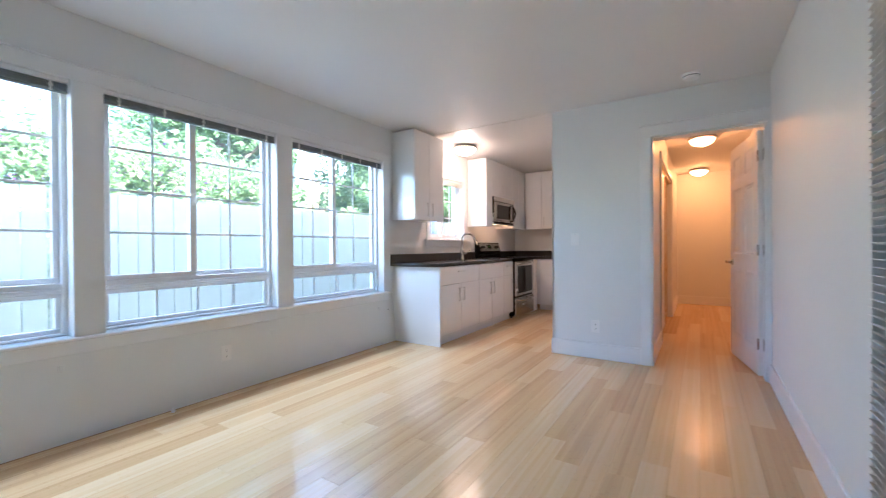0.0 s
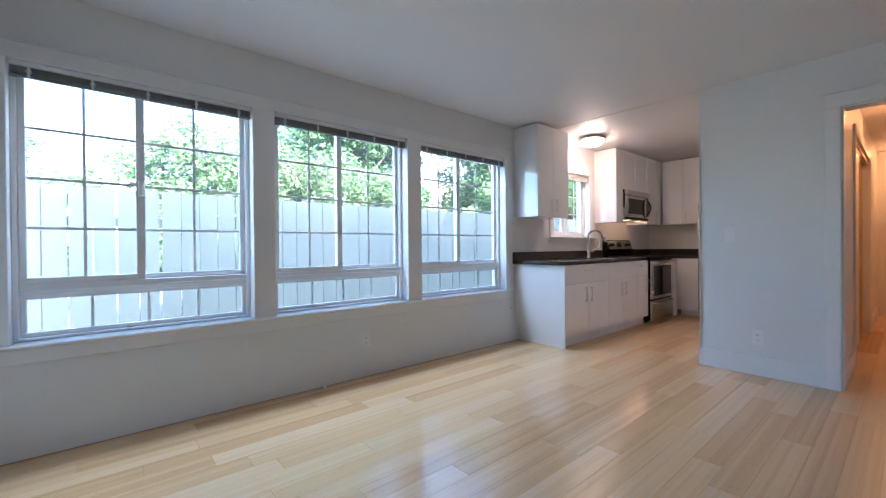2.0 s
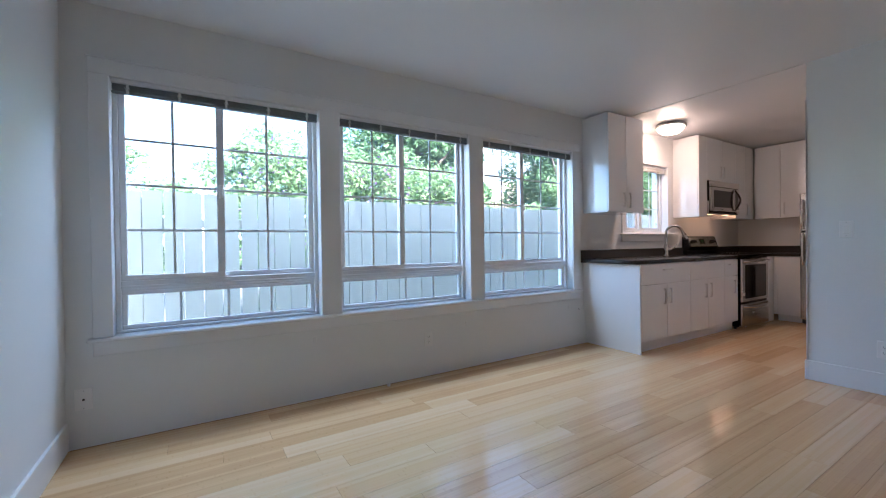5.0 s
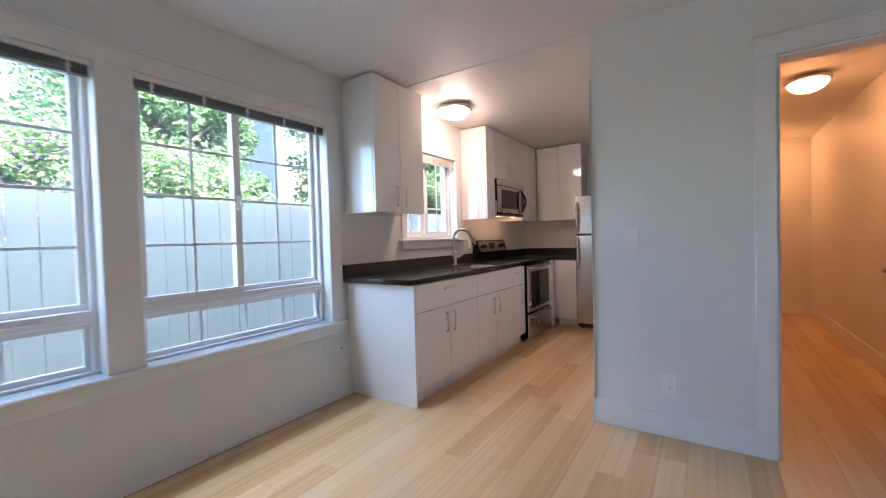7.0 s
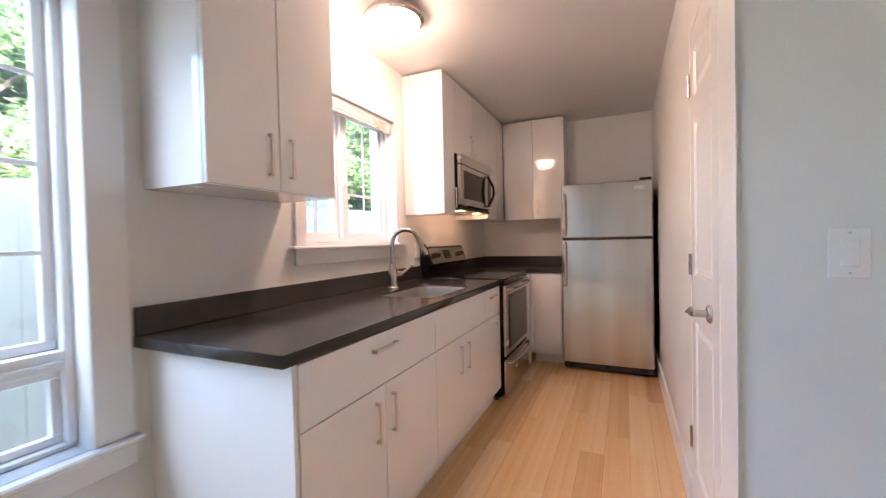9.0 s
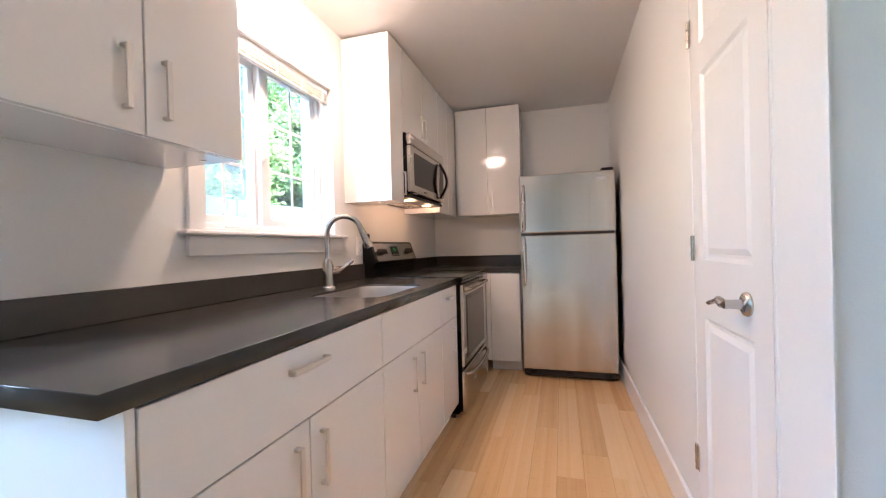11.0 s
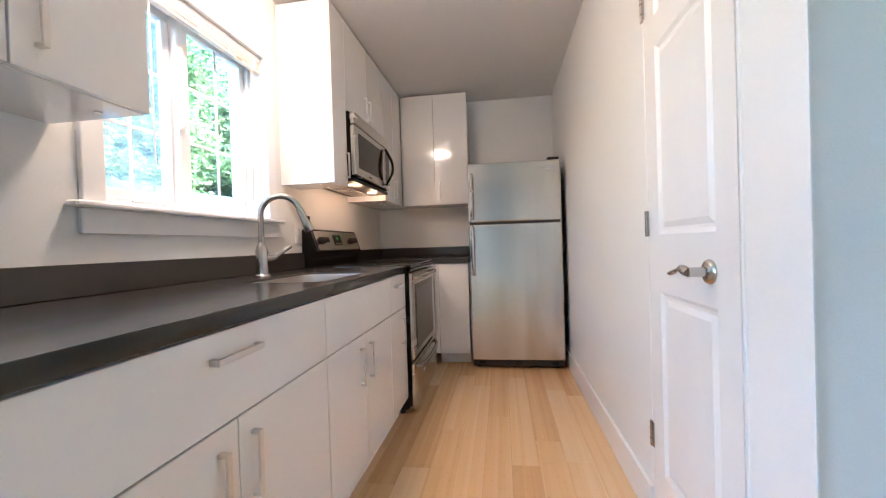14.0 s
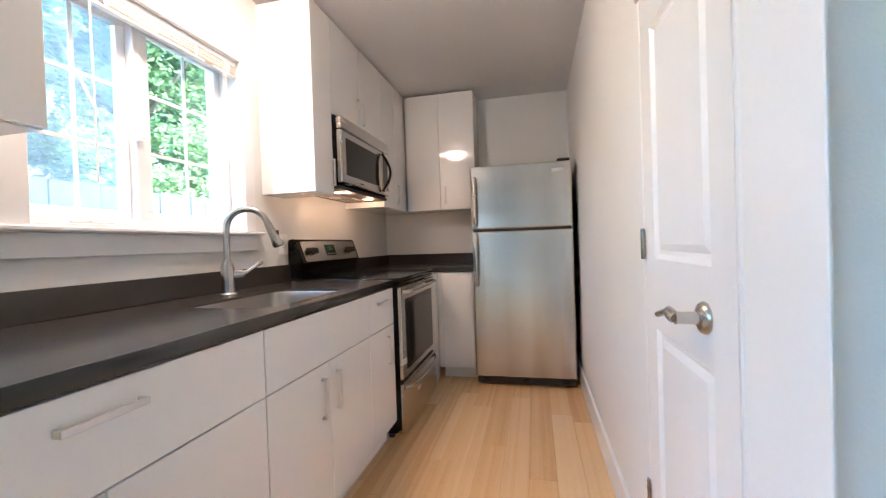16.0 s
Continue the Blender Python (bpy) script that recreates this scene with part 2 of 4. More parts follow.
def screen_mesh(name):
    """Fine insect mesh: mostly open, its wires pale; a translucent veil stands in for glare."""
    m = bpy.data.materials.new(name)
    m.use_nodes = True
    n, link = m.node_tree.nodes, m.node_tree.links.new
    b = n["Principled BSDF"]
    tr, veil = n.new("ShaderNodeBsdfTranslucent"), n.new("ShaderNodeMixShader")
    b.inputs["Base Color"].default_value, b.inputs["Roughness"].default_value = (0.5, 0.53, 0.57, 1), 0.5
    tr.inputs[0].default_value = (0.62, 0.64, 0.67, 1)
    veil.inputs[0].default_value = 0.6
    link(b.outputs[0], veil.inputs[1])
    link(tr.outputs[0], veil.inputs[2])
    clear, mix, dirt, mr, tc = n.new("ShaderNodeBsdfTransparent"), n.new("ShaderNodeMixShader"), n.new("ShaderNodeTexNoise"), n.new("ShaderNodeMapRange"), n.new("ShaderNodeTexCoord")
    dirt.inputs["Scale"].default_value, dirt.inputs["Detail"].default_value = 9, 5
    link(tc.outputs["Object"], dirt.inputs["Vector"])
    link(dirt.outputs["Fac"], mr.inputs["Value"])
    mr.inputs["To Min"].default_value, mr.inputs["To Max"].default_value = 0.16, 0.42
    link(mr.outputs[0], mix.inputs[0])
    link(clear.outputs[0], mix.inputs[1])
    link(veil.outputs[0], mix.inputs[2])
    link(mix.outputs[0], n["Material Output"].inputs[0])
    return m


MESH = screen_mesh("insect_mesh")
SIDING = material("siding_grey", (0.17, 0.18, 0.19), 0.6, vary=0.05, scale=2, bump=0.2, bump_scale=30)
ROOF = material("roof_shingle", (0.16, 0.13, 0.11), 0.85, vary=0.2, scale=4, bump=0.6, bump_scale=30)
STUCCO = material("tan_fascia", (0.46, 0.34, 0.22), 0.7, vary=0.06, scale=3)
BAMBOO = bamboo("bamboo_floor")
EDGEWOOD = material("stained_edge_strip", (0.36, 0.21, 0.10), 0.5, vary=0.2, scale=5, stretch=(1, 0.2, 1))
SUBFLOOR = material("floor_joint", (0.20, 0.13, 0.07), 0.7, vary=0.1)


# ---- builders ----
ORIGIN = {}


def mesh_object(name, bm, mat, smooth=False):
    me = bpy.data.meshes.new(name)
    bm.normal_update()
    bm.to_mesh(me)
    bm.free()
    me.materials.append(mat)
    if smooth:
        me.shade_smooth()
        me.set_sharp_from_angle(angle=radians(40))
    return new(name, me)


def thing(name, base, label="", category="", group="", kind=""):
    ob = new(name)
    ob.location = base
    ob.empty_display_size = 0.1
    ORIGIN[ob] = Vector(base)
    return tagged(ob, label, category, group, kind)


def part(name, bm, mat, parent, label="", smooth=False):
    """One mesh, given in world places, under a thing or a part."""
    ob = mesh_object(name, bm, mat, smooth)
    ob.data.transform(Matrix.Translation(-ORIGIN[parent]))
    ob.parent = parent
    ORIGIN[ob] = ORIGIN[parent]
    if label:
        ob["label"] = label
    return ob


def structure(name, bm, mat, label="", smooth=False):
    ob = mesh_object(name, bm, mat, smooth)
    ORIGIN[ob] = Vector((0, 0, 0))
    return tagged(ob, label, "", "", "structure")


def box(x0, x1, y0, y1, z0, z1, b=0.0, bm=None, seg=1):
    """A box between two corners, with its edges rounded by b, added to bm."""
    out = bm if bm is not None else bmesh.new()
    t = bmesh.new() if b else out
    m = Matrix.Translation(((x0 + x1) / 2, (y0 + y1) / 2, (z0 + z1) / 2)) @ Matrix.Diagonal((abs(x1 - x0), abs(y1 - y0), abs(z1 - z0), 1))
    bmesh.ops.create_cube(t, size=1, matrix=m)
    if b:
        bmesh.ops.bevel(t, geom=t.edges[:], offset=b, segments=seg, profile=0.5, affect="EDGES")
        merge(out, t)
    return out


def merge(out, t):
    vs = {v: out.verts.new(v.co) for v in t.verts}
    for f in t.faces:
        out.faces.new([vs[v] for v in f.verts])
    t.free()
    return out


def lathe(profile, centre, axis="Z", steps=32, bm=None):
    """A solid of revolution from (radius, height) pairs."""
    out = bm if bm is not None else bmesh.new()
    rings = []
    turn = {"Z": Matrix.Identity(3), "X": Matrix.Rotation(radians(90), 3, "Y"), "Y": Matrix.Rotation(radians(-90), 3, "X"), "-X": Matrix.Rotation(radians(-90), 3, "Y")}[axis]
    for r, h in profile:
        ring = []
        for k in range(steps):
            a = 2 * math.pi * k / steps
            ring.append(out.verts.new(Vector(centre) + turn @ Vector((r * math.cos(a), r * math.sin(a), h))))
        rings.append(ring)
    for p, q in zip(rings, rings[1:]):
        for k in range(steps):
            out.faces.new((p[k], p[(k + 1) % steps], q[(k + 1) % steps], q[k]))
    out.faces.new(rings[0][::-1])
    out.faces.new(rings[-1])
    return out


def tube(path, radius, steps=12, bm=None, flat=1.0):
    """A tube along a path; radius may be one number or one for each point."""
    out = bm if bm is not None else bmesh.new()
    pts = [Vector(p) for p in path]
    rad = radius if isinstance(radius, (list, tuple)) else [radius] * len(pts)
    rings, up = [], None
    for k, p in enumerate(pts):
        d = (pts[min(k + 1, len(pts) - 1)] - pts[max(k - 1, 0)]).normalized()
        if up is None:
            up = d.orthogonal().normalized()
        up = (up - d * up.dot(d)).normalized()
        side = d.cross(up)
        rings.append([out.verts.new(p + rad[k] * (math.cos(a) * up + flat * math.sin(a) * side)) for a in (2 * math.pi * j / steps for j in range(steps))])
    for p, q in zip(rings, rings[1:]):
        for k in range(steps):
            out.faces.new((p[k], p[(k + 1) % steps], q[(k + 1) % steps], q[k]))
    out.faces.new(rings[0][::-1])
    out.faces.new(rings[-1])
    return out


def wall_boxes(axis, face, thick, a0, a1, z0, z1, holes):
    """A wall along one axis with square openings (a0, a1, z0, z1)."""
    bm = bmesh.new()
    cuts = sorted({a0, a1, *[h[0] for h in holes], *[h[1] for h in holes]})
    for p, q in zip(cuts, cuts[1:]):
        mid = (p + q) / 2
        spans, z = [], z0
        for h in sorted([h for h in holes if h[0] < mid < h[1]], key=lambda h: h[2]):
            if h[2] > z:
                spans.append((z, h[2]))
            z = h[3]
        if z < z1:
            spans.append((z, z1))
        for lo, hi in spans:
            if axis == "y":
                box(min(face, face + thick), max(face, face + thick), p, q, lo, hi, bm=bm)
            else:
                box(p, q, min(face, face + thick), max(face, face + thick), lo, hi, bm=bm)
    return bm


# ---- plan ----
WX, RX, BY, PY = -3.04, 0.49, -0.555, 4.13          # window wall, right wall, back wall, partition
KX, KY = -1.26, 7.40                                # kitchen's right wall and end wall
HL, HR, HY = -0.36, 0.53, 8.83                      # hall
CZ, KZ, HZ = 2.468, 2.464, 2.43                      # ceilings
WINDOWS = [(-0.345, 0.835), (0.985, 2.162), (2.32, 3.523)]
WZ0, WZ1 = 0.59, 2.078
KW = (4.46, 5.365, 1.203, 2.07)
WT = 0.20                                           # thickness of the window wall
DOOR = (-0.355, 0.465, 2.078)

structure("floor", box(WX - 0.1, HR + 0.1, BY - 0.1, HY + 0.1, -0.12, -0.012), SUBFLOOR)
structure("wall_west", wall_boxes("y", WX, -WT, BY - 0.12, KY + 0.12, -0.12, 2.6, [(a, b, WZ0 - 0.02, WZ1) for a, b in WINDOWS] + [KW]), WALL)
structure("wall_south", box(WX, RX + 0.12, BY - 0.12, BY, -0.12, 2.6), WALL)
structure("wall_east", wall_boxes("y", RX, 0.12, BY, PY, -0.12, 2.6, [(0.9, 1.918, 0.04, 2.07)]), WALL)
structure("wall_partition", wall_boxes("x", PY, 0.12, KX, HR + 0.12, -0.12, 2.6, [(DOOR[0], DOOR[1], -0.12, DOOR[2])]), WALL)
structure("wall_kitchen_east", wall_boxes("y", KX, 0.12, PY + 0.12, KY, -0.12, 2.6, [(4.315, 4.872, -0.012, 2.07)]), WALL)
structure("wall_kitchen_north", box(WX, KX + 0.12, KY, KY + 0.12, -0.12, 2.6), WALL)
structure("wall_hall_west", wall_boxes("y", HL, -0.12, PY + 0.12, HY, -0.12, 2.6, [(5.15, 7.1, -0.012, 2.07)]), WALL)
structure("wall_hall_east", box(HR, HR + 0.12, PY + 0.12, HY, -0.12, 2.6), WALL)
structure("wall_hall_north", box(HL - 0.12, HR + 0.12, HY, HY + 0.12, -0.12, 2.6), WALL)
structure("ceiling", box(WX, RX, BY, PY, CZ, CZ + 0.08), CEIL)
structure("ceiling_kitchen", box(WX, KX, PY, KY, KZ, KZ + 0.08), KCEIL)
structure("ceiling_hall", box(HL, HR, PY + 0.12, HY, HZ, HZ + 0.08), CEIL)
# closets behind the kitchen door and the sliding doors stay closed
structure("closet_wall", box(-0.90, -0.86, PY + 0.12, HY, -0.12, 2.6), WALL)


LEAN, LEAN_Z = 0.048, WZ0 - 0.10                    # the wall under the windows leans in towards the floor


def wall_foot():
    bm = bmesh.new()
    ends = [[bm.verts.new(p) for p in ((WX - 0.01, y, -0.01), (WX + LEAN, y, -0.001), (WX + 0.001, y, LEAN_Z), (WX - 0.01, y, LEAN_Z))] for y in (BY, 3.693)]
    for k in range(4):
        j = (k + 1) % 4
        bm.faces.new((ends[0][k], ends[0][j], ends[1][j], ends[1][k]))
    bm.faces.new(ends[0][::-1])
    bm.faces.new(ends[1])
    bmesh.ops.recalc_face_normals(bm, faces=bm.faces)
    return bm


structure("wall_west_foot", wall_foot(), WALL)
structure("floor_edge_strip", box(WX + LEAN - 0.002, WX + LEAN + 0.006, BY + 0.02, 3.692, 0.0, 0.003, 0.0008), EDGEWOOD)


# unseen roof; its height and eave are made up to shade the fence
def roof():
    bm = bmesh.new()
    x0, x1, xr, y0, y1 = WX - 0.30, HR + 0.8, -1.1, BY - 0.6, HY + 0.6
    v = [bm.verts.new(p) for p in ((x0, y0, 2.62), (xr, y0, 3.9), (x1, y0, 2.62), (x0, y1, 2.62), (xr, y1, 3.9), (x1, y1, 2.62))]
    for f in ((0, 1, 4, 3), (1, 2, 5, 4), (0, 2, 1), (3, 4, 5), (0, 3, 5, 2)):
        bm.faces.new([v[k] for k in f])
    return bm


structure("roof", roof(), ROOF)


# ---- trim ----
def trim(name, *a, b=0.003):
    return structure(name, box(*a, b=b), TRIM)


T = 0.018
trim("window_head_casing", WX, WX + T, -0.437, 3.64, WZ1, 2.165)
trim("window_head_cap", WX, WX + T + 0.008, -0.445, 3.648, 2.165, 2.175)
for a, b in ((-0.437, WINDOWS[0][0]), (WINDOWS[0][1], WINDOWS[1][0]), (WINDOWS[1][1], WINDOWS[2][0]), (WINDOWS[2][1], 3.64)):
    trim("window_side_casing", WX, WX + T, a, b, WZ0, WZ1)
trim("window_stool", WX, WX + 0.045, -0.46, 3.655, WZ0 - 0.022, WZ0, b=0.006)
trim("window_apron", WX, WX + T, -0.437, 3.64, WZ0 - 0.10, WZ0 - 0.022)
for a, b in WINDOWS:
    trim("window_inner_sill", WX - WT, WX, a, b, WZ0 - 0.019, WZ0 - 0.001)
# door to the hall
trim("door_side_casing", DOOR[0] - 0.09, DOOR[0], PY - T, PY, 0, DOOR[2])
trim("door_side_casing", DOOR[1], RX, PY - T, PY, 0, DOOR[2])
trim("door_head_casing", DOOR[0] - 0.09, RX, PY - T, PY, DOOR[2], DOOR[2] + 0.102)
trim("door_head_cap", DOOR[0] - 0.10, RX, PY - T - 0.008, PY, DOOR[2] + 0.102, DOOR[2] + 0.112)
trim("door_jamb", DOOR[0], DOOR[0] + 0.014, PY, PY + 0.12, 0, DOOR[2])
trim("door_jamb", DOOR[1] - 0.014, DOOR[1], PY, PY + 0.12, 0, DOOR[2])
trim("door_jamb", DOOR[0] + 0.014, DOOR[1] - 0.014, PY, PY + 0.12, DOOR[2] - 0.014, DOOR[2])
for z in (0.275, 1.05, 1.835):
    structure("hinge_plate", box(DOOR[1] - 0.0165, DOOR[1] - 0.0142, PY + 0.045, PY + 0.112, z - 0.046, z + 0.046, 0.0005), NICKEL)
# baseboards
BB, BT = 0.15, 0.016
trim("baseboard", KX - BT, DOOR[0] - 0.09, PY - BT, PY, 0, BB)
trim("baseboard", RX - BT, RX, BY, 0.82, 0, BB)
trim("baseboard", RX - BT, RX, 1.93, PY - T, 0, BB)
trim("baseboard", WX + 0.04, RX - BT, BY, BY + BT, 0, BB)
trim("baseboard", KX - BT, KX, 4.885, KY, 0, 0.14)
trim("baseboard", HR - BT, HR, PY + 0.12, HY, 0, BB)
trim("baseboard", HL, HR - BT, HY - BT, HY, 0, BB)
trim("baseboard", HL, HL + BT, 7.17, HY - BT, 0, BB)
trim("baseboard", HL, HL + BT, PY + 0.12, 5.08, 0, BB)
# casing at the corner beside the kitchen's closet door, wrapping the wall's end
trim("closet_door_casing", KX - 0.003, KX, PY - 0.020, 4.30, 0.0, 2.18)
trim("closet_door_jamb", KX - 0.004, KX + 0.11, 4.30, 4.315, 0, 2.07)
trim("closet_door_jamb", KX - 0.004, KX + 0.11, 4.872, 4.885, 0, 2.07)
trim("closet_door_stop", KX + 0.022, KX + 0.05, 4.846, 4.872, 0, 2.056)
trim("closet_door_stop", KX + 0.022, KX + 0.05, 4.315, 4.34, 0, 2.056)
trim("closet_door_head", KX - 0.004, KX + 0.11, 4.315, 4.872, 2.056, 2.07)
# kitchen window
trim("kitchen_window_casing", WX, WX + T, 4.385, KW[0], KW[2], 2.15)
trim("kitchen_window_casing", WX, WX + T, KW[1], 5.44, KW[2], 2.15)
trim("kitchen_window_casing", WX, WX + T, KW[0], KW[1], KW[3], 2.155)
trim("kitchen_window_stool", WX, WX + 0.045, 4.345, 5.48, KW[2] - 0.02, KW[2], b=0.006)
trim("kitchen_window_inner_sill", WX - WT, WX, KW[0], KW[1], KW[2] - 0.001, KW[2] + 0.012)
trim("kitchen_window_apron", WX, WX + T, 4.38, 5.445, KW[2] - 0.10, KW[2] - 0.02)
# trim round the hall closet
trim("closet_casing", HL, HL + T, 5.08, 5.15, 0, 2.14)
trim("closet_casing", HL, HL + T, 7.10, 7.17, 0, 2.14)
trim("closet_casing", HL, HL + T, 5.15, 7.10, 2.07, 2.14)


# ---- windows ----
def pane(parent, x, y0, y1, z0, z1):
    ob = part("pane", box(x - 0.003, x + 0.003, y0, y1, z0, z1), GLASS, parent)
    ob.visible_shadow = False
    return ob


def sash(win, name, x, y0, y1, z0, z1, cols, rows, w=0.032, stile=None):
    bm = bmesh.new()
    d = 0.013
    box(x - d, x + d, y0, y1, z0, z0 + w, 0.003, bm)
    box(x - d, x + d, y0, y1, z1 - w, z1, 0.003, bm)
    box(x - d, x + d, y0, y0 + w, z0 + w, z1 - w, 0.003, bm)
    box(x - d, x + d, y1 - (stile or w), y1, z0 + w, z1 - w, 0.003, bm)
    s = part(name, bm, VINYL, win)
    pane(s, x, y0 + w - 0.004, y1 - w + 0.004, z0 + w - 0.004, z1 - w + 0.004)
    gy, gz = (y1 - y0 - w - (stile or w)), (z1 - z0 - 2 * w)
    for k in range(1, cols):
        y = y0 + w + gy * k / cols
        part("muntin", box(x + 0.004, x + 0.010, y - 0.008, y + 0.008, z0 + w, z1 - w, 0.002), VINYL, s)
    for k in range(1, rows):
        z = z0 + w + gz * k / rows
        part("muntin", box(x + 0.0045, x + 0.0105, y0 + w, y1 - w, z - 0.008, z + 0.008, 0.002), VINYL, s)
    return s


def lock(win, x, y, z):
    bm = box(x, x + 0.012, y - 0.016, y + 0.016, z - 0.045, z + 0.045, 0.005)
    box(x + 0.010, x + 0.03, y + 0.004, y + 0.016, z - 0.03, z + 0.02, 0.004, bm)
    return part("latch", bm, PLASTIC, win, "white sash latch")


def living_window(index, y0, y1):
    win = thing("window_%d" % index, (WX - 0.07, (y0 + y1) / 2, WZ0), "white vinyl sliding window with grilles over a fixed lower light", "window", "living room windows", "structure")
    bm, f = bmesh.new(), 0.026
    xa, xb = WX - 0.17, WX - 0.075
    box(xa, xb, y0, y1, WZ0, WZ0 + 0.016, 0.003, bm)
    box(xa, xb, y0, y1, WZ1 - f, WZ1, 0.003, bm)
    box(xa, xb, y0, y0 + f, WZ0 + 0.016, WZ1 - f, 0.003, bm)
    box(xa, xb, y1 - f, y1, WZ0 + 0.016, WZ1 - f, 0.003, bm)
    box(xa, xb - 0.004, y0 + f, y1 - f, 0.838, 0.900, 0.004, bm)
    box(xa, xb + 0.006, y0 + f, y1 - f, 0.858, 0.870, 0.003, bm)
    part("window_frame", bm, VINYL, win)
    mid = (y0 + y1) / 2
    sash(win, "sliding_sash", WX - 0.098, y0 + f, mid - 0.014, 0.900, WZ1 - f, 2, 4, stile=0.046)
    sash(win, "fixed_sash", WX - 0.126, mid - 0.058, y1 - f, 0.900, WZ1 - f, 2, 4)
    sash(win, "lower_sash", WX - 0.118, y0 + f, y1 - f, WZ0 + 0.016, 0.838, 4, 1, w=0.026)
    lock(win, WX - 0.085, mid - 0.034, 1.46)
    return win


for k, (a, b) in enumerate(WINDOWS):
    living_window(k + 1, a, b)


def kitchen_window():
    y0, y1, z0, z1 = KW
    z0 += 0.012
    win = thing("window_4", (WX - 0.07, (y0 + y1) / 2, z0), "white vinyl sliding window with grilles above the sink", "window", "", "structure")
    bm, f = bmesh.new(), 0.026
    xa, xb = WX - 0.16, WX - 0.07
    box(xa, xb, y0, y1, z0, z0 + f, 0.003, bm)
    box(xa, xb, y0, y1, z1 - f, z1, 0.003, bm)
    box(xa, xb, y0, y0 + f, z0 + f, z1 - f, 0.003, bm)
    box(xa, xb, y1 - f, y1, z0 + f, z1 - f, 0.003, bm)
    part("window_frame", bm, VINYL, win)
    part("meeting_stile", box(WX - 0.135, WX - 0.078, 4.872, 4.912, z0 + f, z1 - f, 0.004), VINYL, win)
    sash(win, "sliding_sash", WX - 0.125, y0 + f, 4.871, z0 + f, z1 - f, 2, 3, w=0.038)
    sash(win, "fixed_sash", WX - 0.105, 4.913, y1 - f, z0 + f, z1 - f, 2, 3, w=0.036)
    lock(win, WX - 0.078, 4.880, 1.60)
    scr = part("insect_screen", box(WX - 0.159, WX - 0.1575, y0 + f, 4.872, z0 + f, z1 - f), MESH, win, "dusty insect screen")
    scr.visible_shadow = False
    for z in (1.33, 1.86):
        bm = bmesh.new()
        for dy0, dy1, dz0, dz1 in ((-0.01, 0.01, -0.012, -0.009), (-0.01, 0.01, 0.009, 0.012), (-0.01, -0.007, -0.009, 0.009), (0.007, 0.01, -0.009, 0.009)):
            box(WX - 0.091, WX - 0.0905, 5.272 + dy0, 5.272 + dy1, z + dz0, z + dz1, 0, bm)
        part("glazing_label", bm, RUBBER, win, "small square printed mark on the glass")


kitchen_window()
cordage = [(WX - 0.012 + 0.014 * math.sin(k * 0.9), 4.62 + 0.055 * math.cos(k * 0.55) + 0.004 * k, KW[2] + 0.0145 + 0.003 * (k % 3)) for k in range(26)]
tagged(mesh_object("cord_bundle", tube(cordage, 0.002, 6), PLASTIC, True), "loose bundle of white blind cord on the window sill", "cord")


def mini_blind(y0, y1, ztop, slat, label, drop=0.052, wand=None, cord=None):
    """A mini blind drawn up under its head rail."""
    x = WX - 0.018
    bl = thing("mini_blind", (x, (y0 + y1) / 2, ztop - 0.1), label, "blind", "raised window blinds")
    part("head_rail", box(x - 0.014, x + 0.014, y0 + 0.006, y1 - 0.006, ztop - 0.028, ztop - 0.001, 0.003), VINYL, bl)
    n = 9
    for k in range(n):
        z = ztop - 0.034 - drop * 0.72 * k / n
        tilt = 0.0015 * math.sin(k * 2.1)
        part("slat", box(x - 0.0125, x + 0.0125 + tilt, y0 + 0.010 + abs(tilt), y1 - 0.010, z - 0.0011, z + 0.0011), slat, bl)
    part("bottom_rail", box(x - 0.012, x + 0.013, y0 + 0.008, y1 - 0.008, ztop - 0.034 - drop, ztop - 0.034 - drop * 0.74, 0.003), slat, bl)
    for k in range(5):
        y = y0 + (y1 - y0) * (0.07 + 0.215 * k)
        bm = box(x + 0.0135, x + 0.017, y - 0.006, y + 0.006, ztop - 0.032 - drop, ztop - 0.030, 0.001)
        tube([(x + 0.016, y - 0.012 + 0.004 * j, ztop - 0.05 - 0.010 * math.sin(j * 1.3)) for j in range(7)], 0.0022, 6, bm)
        part("ladder_cord", bm, PLASTIC, bl, "bunched ladder cord")
    if wand:
        part("warning_tag", box(x + 0.0132, x + 0.0136, y0 + 0.70, y0 + 0.745, ztop - 0.034 - drop * 0.97, ztop - 0.034 - drop * 0.78), STUCCO, bl, "small orange warning tag")
        part("tilt_wand", tube([(x + 0.018, wand[0], ztop - 0.02), (x + 0.02, wand[0] + 0.004, wand[1])], 0.0035, 8), PLASTIC, bl, "clear plastic tilt wand", True)
    if cord:
        y, z = cord
        a = [(x + 0.018, y + 0.05 * (s ** 2) * -1.6, ztop - 0.03 - (ztop - z) * s) for s in (k / 12 for k in range(13))]
        b = [(x + 0.020, y + 0.012 - 0.10 * s ** 2, ztop - 0.03 - (ztop - z + 0.02) * s) for s in (k / 12 for k in range(13))]
        part("pull_cord", tube(b, 0.0018, 6, tube(a, 0.0018, 6)), PLASTIC, bl, "slack white pull cord", True)
    return bl


for a, b in WINDOWS:
    mini_blind(a, b, WZ1, SLAT, "grey mini blind drawn up under its white head rail", cord=None)
mini_blind(KW[0], KW[1], KW[3], CREAM, "cream mini blind drawn up above the sink window", wand=(4.66, 1.36), cord=(5.27, 1.26))


# ---- kitchen cabinets ----
FX = -2.372          # fronts of the base units
UX = -2.712          # fronts of the wall units


